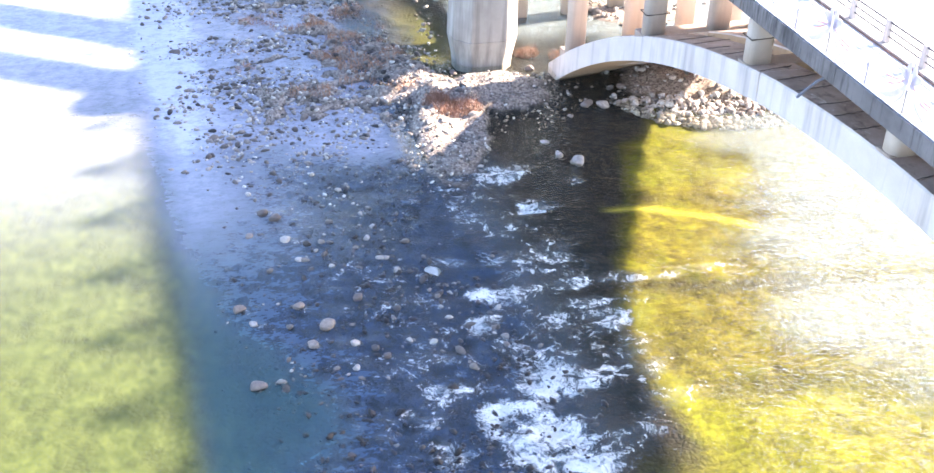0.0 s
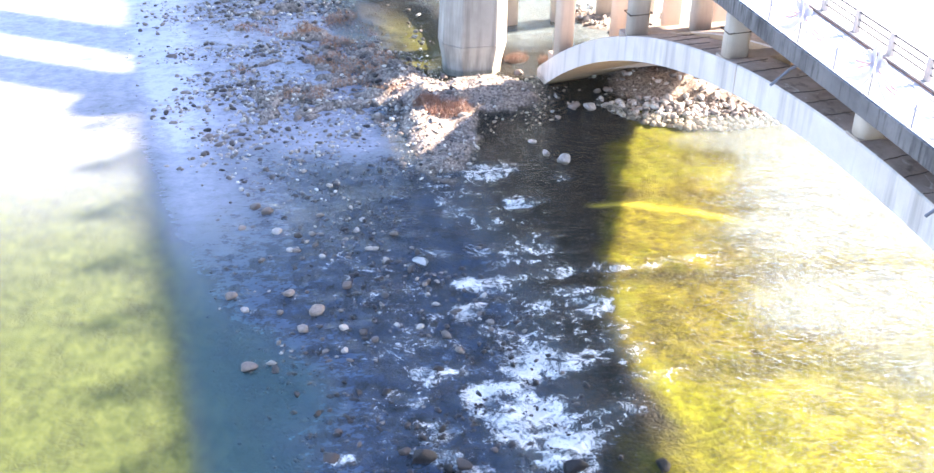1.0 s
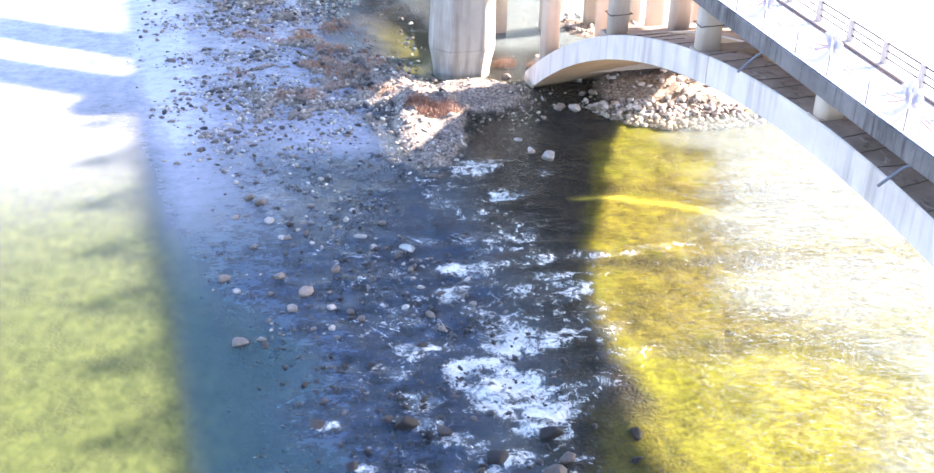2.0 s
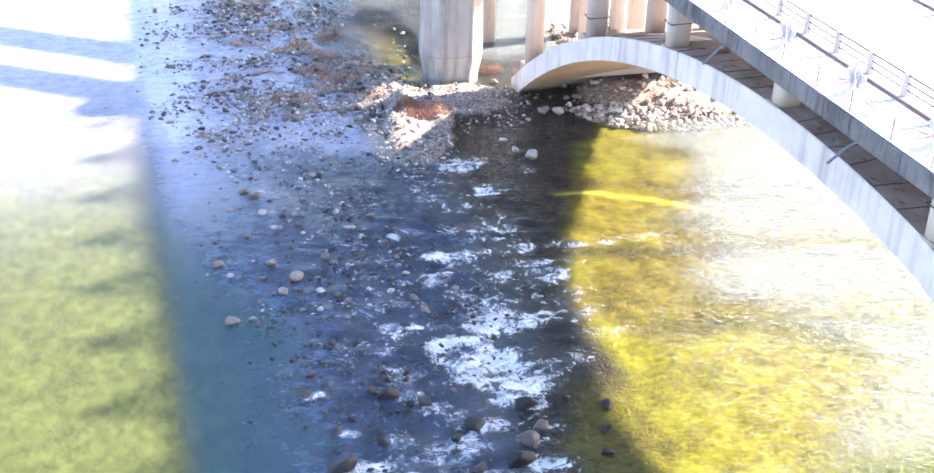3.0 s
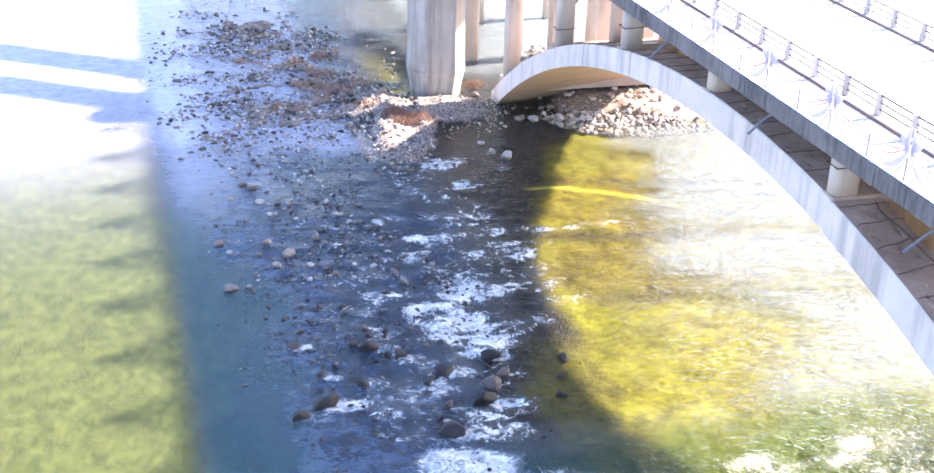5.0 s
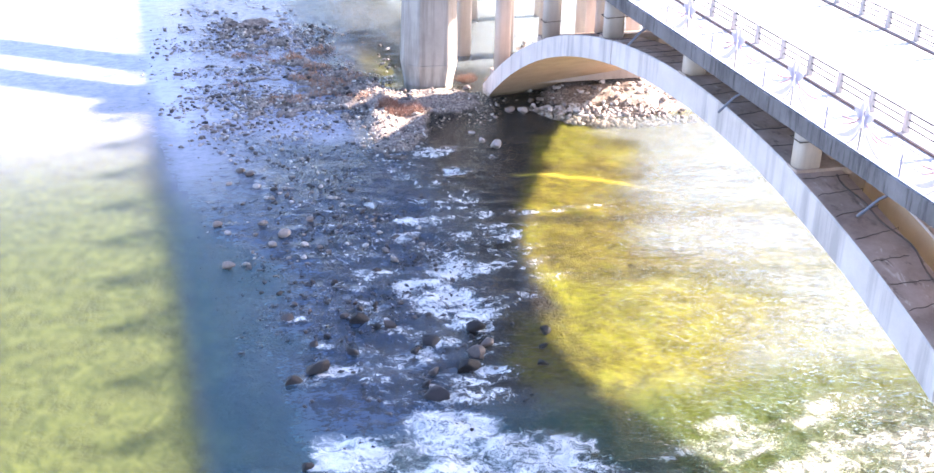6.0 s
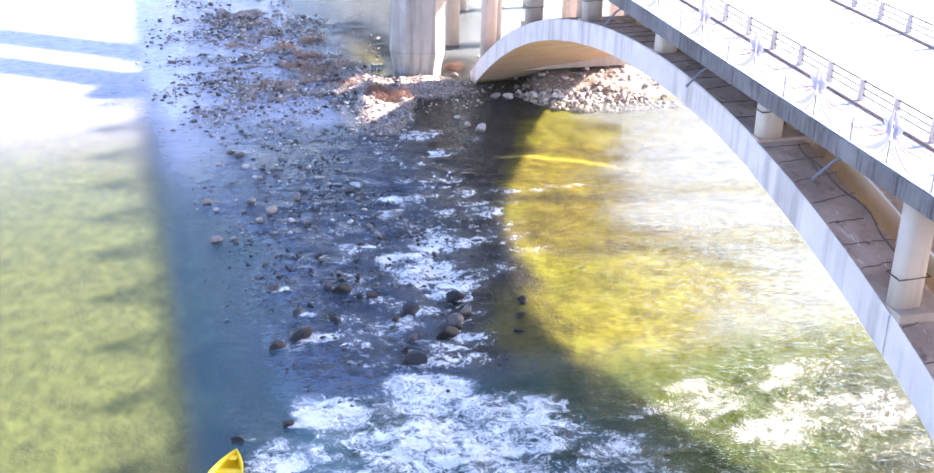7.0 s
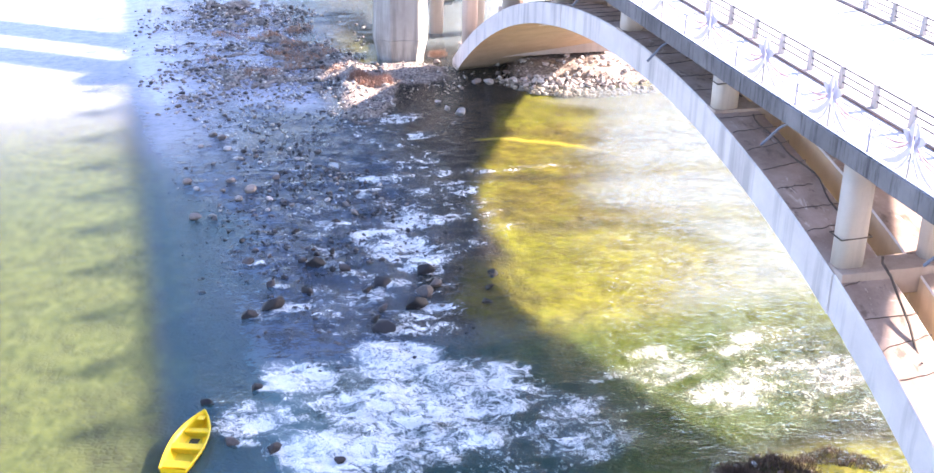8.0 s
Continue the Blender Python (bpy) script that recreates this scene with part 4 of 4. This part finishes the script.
def scatter(count, seed, xr, yr, inside, sizes, lift, sunk):
    """Places for small stones: x, y, z, size."""
    rng = random.Random(seed)
    out = []
    tries = 0
    while len(out) < count and tries < count * 60:
        tries += 1
        x, y = rng.uniform(*xr), rng.uniform(*yr)
        if rng.random() > inside(x, y):
            continue
        size = sizes[0] + (sizes[1] - sizes[0]) * rng.random() ** 2.6
        b, w = float(bed_level(x, y)), float(water_level(x, y))
        z = b + lift * size
        if sunk is not None:
            z = max(z, w + rng.uniform(*sunk) * size)
        out.append((x, y, z, size))
    return out


def clumpy(x, y, k=0.35, seed=91):
    return float(np.clip(0.45 + 1.1 * fractal(np.array(x * k), np.array(y * k), seed, 3), 0.02, 1))


def bar_density(x, y):
    e = max(float(blob(x, y, 9.0, 86.0, 12.5, 28.0, 4.0)), float(blob(x, y, 6.5, 77.0, 9.5, 15.0)))
    return min(1.0, 2.5 * e) * clumpy(x, y)


def spit_density(x, y):
    e = max(float(blob(x, y, 16.8, 71.0, 4.6, 11.5, -13.0)), float(blob(x, y, 22.0, 75.4, 7.0, 5.6)))
    return min(1.0, 2.5 * e) * (0.35 + 0.65 * clumpy(x, y, 0.5, 95))


def pile_density(x, y):
    e = float(blob(x, y, 38.2, 74.6, 11.8, 8.5, 4.0))
    near = smooth01((72.3 - y + 0.40 * (33.0 - x)) / 2.4)
    return float((1.0 if e > 0.06 else 0.0) * max(near, 0.03))


def rapid_density(x, y):
    return min(1.0, 2.0 * max(float(blob(x, y, 8.0, 47.0, 8.5, 22.0)), float(blob(x, y, 8.0, 34.0, 9.0, 9.0)))) * clumpy(x, y, 0.3, 99) ** 2


def bank_density(x, y):
    return min(1.0, 2.5 * float(blob(x, y, 25.0, 13.0, 10.0, 6.5, -6.0))) * clumpy(x, y, 0.4, 103)


near = scatter(295, 1, (-1, 17), (26, 66), rapid_density, (0.17, 0.58), 0.1, (-0.12, 0.16))
far = scatter(5200, 2, (-3, 21), (58, 116), bar_density, (0.11, 0.54), 0.15, (-0.16, 0.16))
far += scatter(1100, 3, (10, 30), (60, 84), spit_density, (0.08, 0.38), 0.12, None)
far += scatter(1500, 4, (20, 50), (64, 82), pile_density, (0.20, 0.66), 0.26, None)
far += scatter(70, 5, (14, 36), (9, 16), bank_density, (0.15, 0.5), 0.05, None)
far += scatter(130, 6, (26, 44), (82, 94), lambda x, y: float(blob(x, y, 36.0, 88.0, 9.0, 6.0)), (0.25, 0.7), 0.25, None)
rng = random.Random(31)


def lay(places, parent, shapes):
    for x, y, z, size in places:
        o = part_of("stone", shapes[rng.randrange(10)], None, parent)
        o.matrix_world = pose(x, y, z, rng.uniform(-15, 15), rng.uniform(-15, 15), rng.uniform(0, 360)) @ Matrix.Diagonal((size * 1.15, size, size, 1))


lay([p for p in near if p[1] < 46], ground, DARK)
lay([p for p in near if p[1] >= 46], ground, STONES)
bar = tagged(new("gravel_bar"), "low gravel bar of loose river stones and puddles", "gravel bar")
pile = tagged(new("rock_pile"), "heap of pale broken rocks under the arch foot", "rock pile")
far.sort(key=lambda p: -p[3])
on_bar = [p for p in far if p[0] < 22 and p[1] > 55][:290]
on_pile = [p for p in far if p[0] >= 24 and 60 < p[1] < 82][:290]
lay(on_bar, bar, STONES)
lay(on_pile, pile, BROKEN)
taken = set(on_bar) | set(on_pile)
far = [p for p in far if p not in taken]


def heap(name, places, shapes, material, parent, seed, label):
    """Many small stones in one mesh."""
    rng = random.Random(seed)
    base = []
    for me in shapes:
        co = np.zeros(len(me.vertices) * 3, np.float32)
        me.vertices.foreach_get("co", co)
        base.append((co.reshape(-1, 3), np.array([p.vertices[:] for p in me.polygons])))
    vs, fs, n = [], [], 0
    for x, y, z, size in places:
        co, tri = base[rng.randrange(len(base))]
        m = np.array(pose(x, y, z, rng.uniform(-20, 20), rng.uniform(-20, 20), rng.uniform(0, 360)) @ Matrix.Diagonal((size * 1.15, size, size, 1)))
        vs.append(co @ m[:3, :3].T + m[:3, 3])
        fs.append(tri + n)
        n += len(co)
    me = bpy.data.meshes.new(name)
    me.from_pydata(np.concatenate(vs).tolist(), [], np.concatenate(fs).tolist())
    me.polygons.foreach_set("use_smooth", np.ones(len(me.polygons), bool))
    return tagged(part_of(name, me, material, parent), label, kind="stuff")


sunken = scatter(1100, 7, (0, 20), (26, 76), lambda x, y: min(1.0, 2.2 * float(blob(x, y, 8.5, 51.0, 10.5, 28.0))) * clumpy(x, y, 0.45, 107), (0.16, 0.56), 0.1, (-0.40, 0.0))
tagged(heap("river_cobbles", sunken, CHIPS, M_COBBLE, None, 43, "dark wet cobbles just under the shallow river"), category="stones")
broken = [p for p in far if p[0] >= 24 and 60 < p[1] < 82]
far = [p for p in far if p not in set(broken)]
heap("rubble", broken, CHIPS, M_PALE, pile, 47, "pale broken rubble between the larger rocks")
tagged(heap("gravel_stones", far, CHIPS, M_PEBBLE, None, 41, "loose grey and tan river stones on gravel bars"), category="stones")


# ---- dry grass and twigs on the bars ----
def grass_clump(name, x, y, wide, tall, count, material, seed, label):
    rng = random.Random(seed)
    vs, fs = [], []
    for k in range(count):
        a, r = rng.uniform(0, 2 * math.pi), wide * rng.random() ** 0.6
        px, py = r * math.cos(a) * 1.3, r * math.sin(a) * 0.8
        pz = float(bed_level(x + px, y + py)) - 0.02
        h = tall * rng.uniform(0.35, 1.0)
        lx, ly = rng.gauss(0, 0.45) * h, rng.gauss(0, 0.45) * h
        w, t = 0.009 + 0.009 * rng.random(), rng.uniform(0, math.pi)
        dx, dy = w * math.cos(t), w * math.sin(t)
        n = len(vs)
        vs += [(px - dx, py - dy, pz), (px + dx, py + dy, pz), (px + lx * 0.4 + dx * 0.8, py + ly * 0.4 + dy * 0.8, pz + h * 0.6), (px + lx * 0.4 - dx * 0.8, py + ly * 0.4 - dy * 0.8, pz + h * 0.6), (px + lx, py + ly, pz + h)]
        fs += [(n, n + 1, n + 2, n + 3), (n + 3, n + 2, n + 4)]
    me = bpy.data.meshes.new(name)
    me.from_pydata(vs, [], fs)
    o = part_of(name, me, material)
    o.location = (x, y, 0)
    return tagged(o, label, "dry grass" if material is M_GRASS else "shrub", "plants on the gravel bars")


CLUMPS = (
    (8.6, 89.9, 2.2), (10.3, 88.6, 1.4), (5.6, 88.0, 1.0), (10.1, 76.9, 1.0), (8.1, 77.2, 0.7), (13.4, 80.9, 1.6),
    (15.2, 76.8, 1.0), (4.8, 81.7, 1.0), (13.9, 86.3, 1.9), (11.6, 83.0, 1.3), (6.4, 85.0, 0.9), (14.6, 91.0, 1.8),
    (12.4, 78.4, 1.0), (4.4, 84.4, 0.7), (16.2, 82.6, 1.1),
)
for k, (x, y, w) in enumerate(CLUMPS):
    grass_clump("dry_grass", x, y, w, 0.5, int(190 * w * w), M_GRASS, 300 + k, "tuft of dry reddish-brown grass on gravel")
for k, (x, y, w) in enumerate(((17.8, 72.8, 1.3), (25.4, 81.8, 0.7), (27.6, 81.0, 0.6), (16.6, 73.8, 0.7))):
    grass_clump("shrub", x, y, w, 0.75, int(800 * w), M_SHRUB, 400 + k, "low leafless red-brown shrub on gravel")
for k, (x, y, w) in enumerate(((20.4, 13.7, 1.2), (22.0, 14.3, 1.3), (23.6, 14.6, 1.2), (25.2, 14.4, 1.1), (22.8, 13.3, 1.3), (24.9, 13.2, 1.2), (21.0, 12.6, 1.3), (27.4, 15.2, 1.0), (28.8, 14.4, 1.0))):
    grass_clump("shrub", x, y, w, 0.4, int(900 * w), M_DEAD, 500 + k, "low dead brown brush on the near bank")


# ---- the boat ----
def boat(x, y, z, turn):
    """An open plastic rowing boat: double shell, flat transom, pointed bow, three benches."""
    ob = tagged(new("rowing_boat"), "empty yellow plastic rowing boat lying beside the rapids", "boat")
    L = 4.2

    def section(t, inner):
        half = 0.60 + 0.22 * math.sin(math.pi * min(1, t * 1.05)) if t < 0.45 else 0.815 * max(0.0, 1 - ((t - 0.42) / 0.58) ** 2.3)
        sheer = 0.50 + 0.22 * t ** 2.2
        keel = 0.02 + 0.30 * max(0, t - 0.65) ** 1.6
        if inner:
            half, keel = max(half - 0.06, 0.005), keel + 0.09
        pts = []
        for k in range(9):
            a = k / 8 * math.pi
            c = math.cos(a)
            u = math.copysign(abs(c) ** 0.55, c) * half * (1.0 if k in (0, 8) else 0.93)
            pts.append((u, L * t, keel + (sheer - keel) * (1 - math.sin(a) ** 0.7)))
        return pts

    ts = [0.0, 0.05, 0.12, 0.2, 0.3, 0.4, 0.5, 0.6, 0.7, 0.78, 0.85, 0.91, 0.96, 1.0]
    bm = bmesh.new()
    outer = [[bm.verts.new(p) for p in section(t, False)] for t in ts]
    inner = [[bm.verts.new((p[0], min(max(p[1], 0.07), L - 0.12), p[2])) for p in section(t, True)] for t in ts]
    for rows, flip in ((outer, False), (inner, True)):
        for u, v in zip(rows, rows[1:]):
            for i in range(8):
                f = (u[i], u[i + 1], v[i + 1], v[i])
                bm.faces.new(f[::-1] if flip else f)
    for u, v, p, q in zip(outer, outer[1:], inner, inner[1:]):
        bm.faces.new((u[0], v[0], q[0], p[0]))
        bm.faces.new((v[8], u[8], p[8], q[8]))
    bm.faces.new([outer[0][i] for i in range(9)])
    bm.faces.new([inner[0][i] for i in range(8, -1, -1)])
    bmesh.ops.recalc_face_normals(bm, faces=bm.faces)
    part("hull", bm, M_YELLOW, ob, "bright yellow hull", True)
    for t, d, w in ((0.05, 0.50, 0.52), (0.38, 0.40, 0.70), (0.68, 0.32, 0.56)):
        b = box(-w - 0.04, w + 0.04, L * t, L * t + d, 0.36, 0.44, 0.03)
        part("bench", b, M_YELLOW, ob, "yellow bench")
        part("bench_front", box(-w + 0.03, w - 0.03, L * t + 0.04, L * t + 0.12, 0.12, 0.36, 0.01), M_YELLOW2, ob)
    part("floor", box(-0.50, 0.50, 0.3, 3.1, 0.115, 0.135, 0.005), M_YELLOW2, ob, "worn yellow floor boards")
    part("puddle", box(-0.20, 0.22, 2.25, 2.75, 0.136, 0.146, 0.002), M_DARK, ob, "dark bilge water")
    bm = bmesh.new()
    for side in (-1, 1):
        pts = []
        for t in ts:
            p = section(t, False)[0]
            pts.append((side * (p[0] + 0.0), p[1], p[2] + 0.005))
        add_tube(bm, pts, 0.035, 6)
    part("gunwale", bm, M_YELLOW, ob, "rounded yellow gunwale", True)
    bm = box(-0.16, 0.16, 3.55, 3.88, 0.60, 0.63, 0.01)
    part("bow_deck", bm, M_YELLOW, ob)
    ob.matrix_world = pose(x, y, z, 2, -3, turn)
    return ob


boat(-1.07, 19.05, 0.22, -23.4)

# ---- a torn plastic sheet caught on a stone ----
rng = random.Random(8)
bm = bmesh.new()
g = [[bm.verts.new((0.62 * (i / 5 - 0.5) * (1 - 0.35 * j / 5), 0.52 * (j / 5 - 0.5) + 0.06 * math.sin(i * 1.7), 0.10 + 0.10 * math.sin(i * 1.3 + j * 0.9) + rng.uniform(-0.02, 0.02))) for i in range(6)] for j in range(6)]
for a, b in zip(g, g[1:]):
    for i in range(5):
        bm.faces.new((a[i], a[i + 1], b[i + 1], b[i]))
bmesh.ops.solidify(bm, geom=list(bm.faces), thickness=0.012)
bag = tagged(part("plastic_sheet", bm, M_BAG, None, "", True), "crumpled white plastic sheet caught on a stone", "litter")
bag.location = (11.5, 54.5, float(water_level(11.5, 54.5)) + 0.16)
bag.rotation_euler = (0.25, 0, 0.5)
bag.scale = (1.3, 1.3, 1.0)
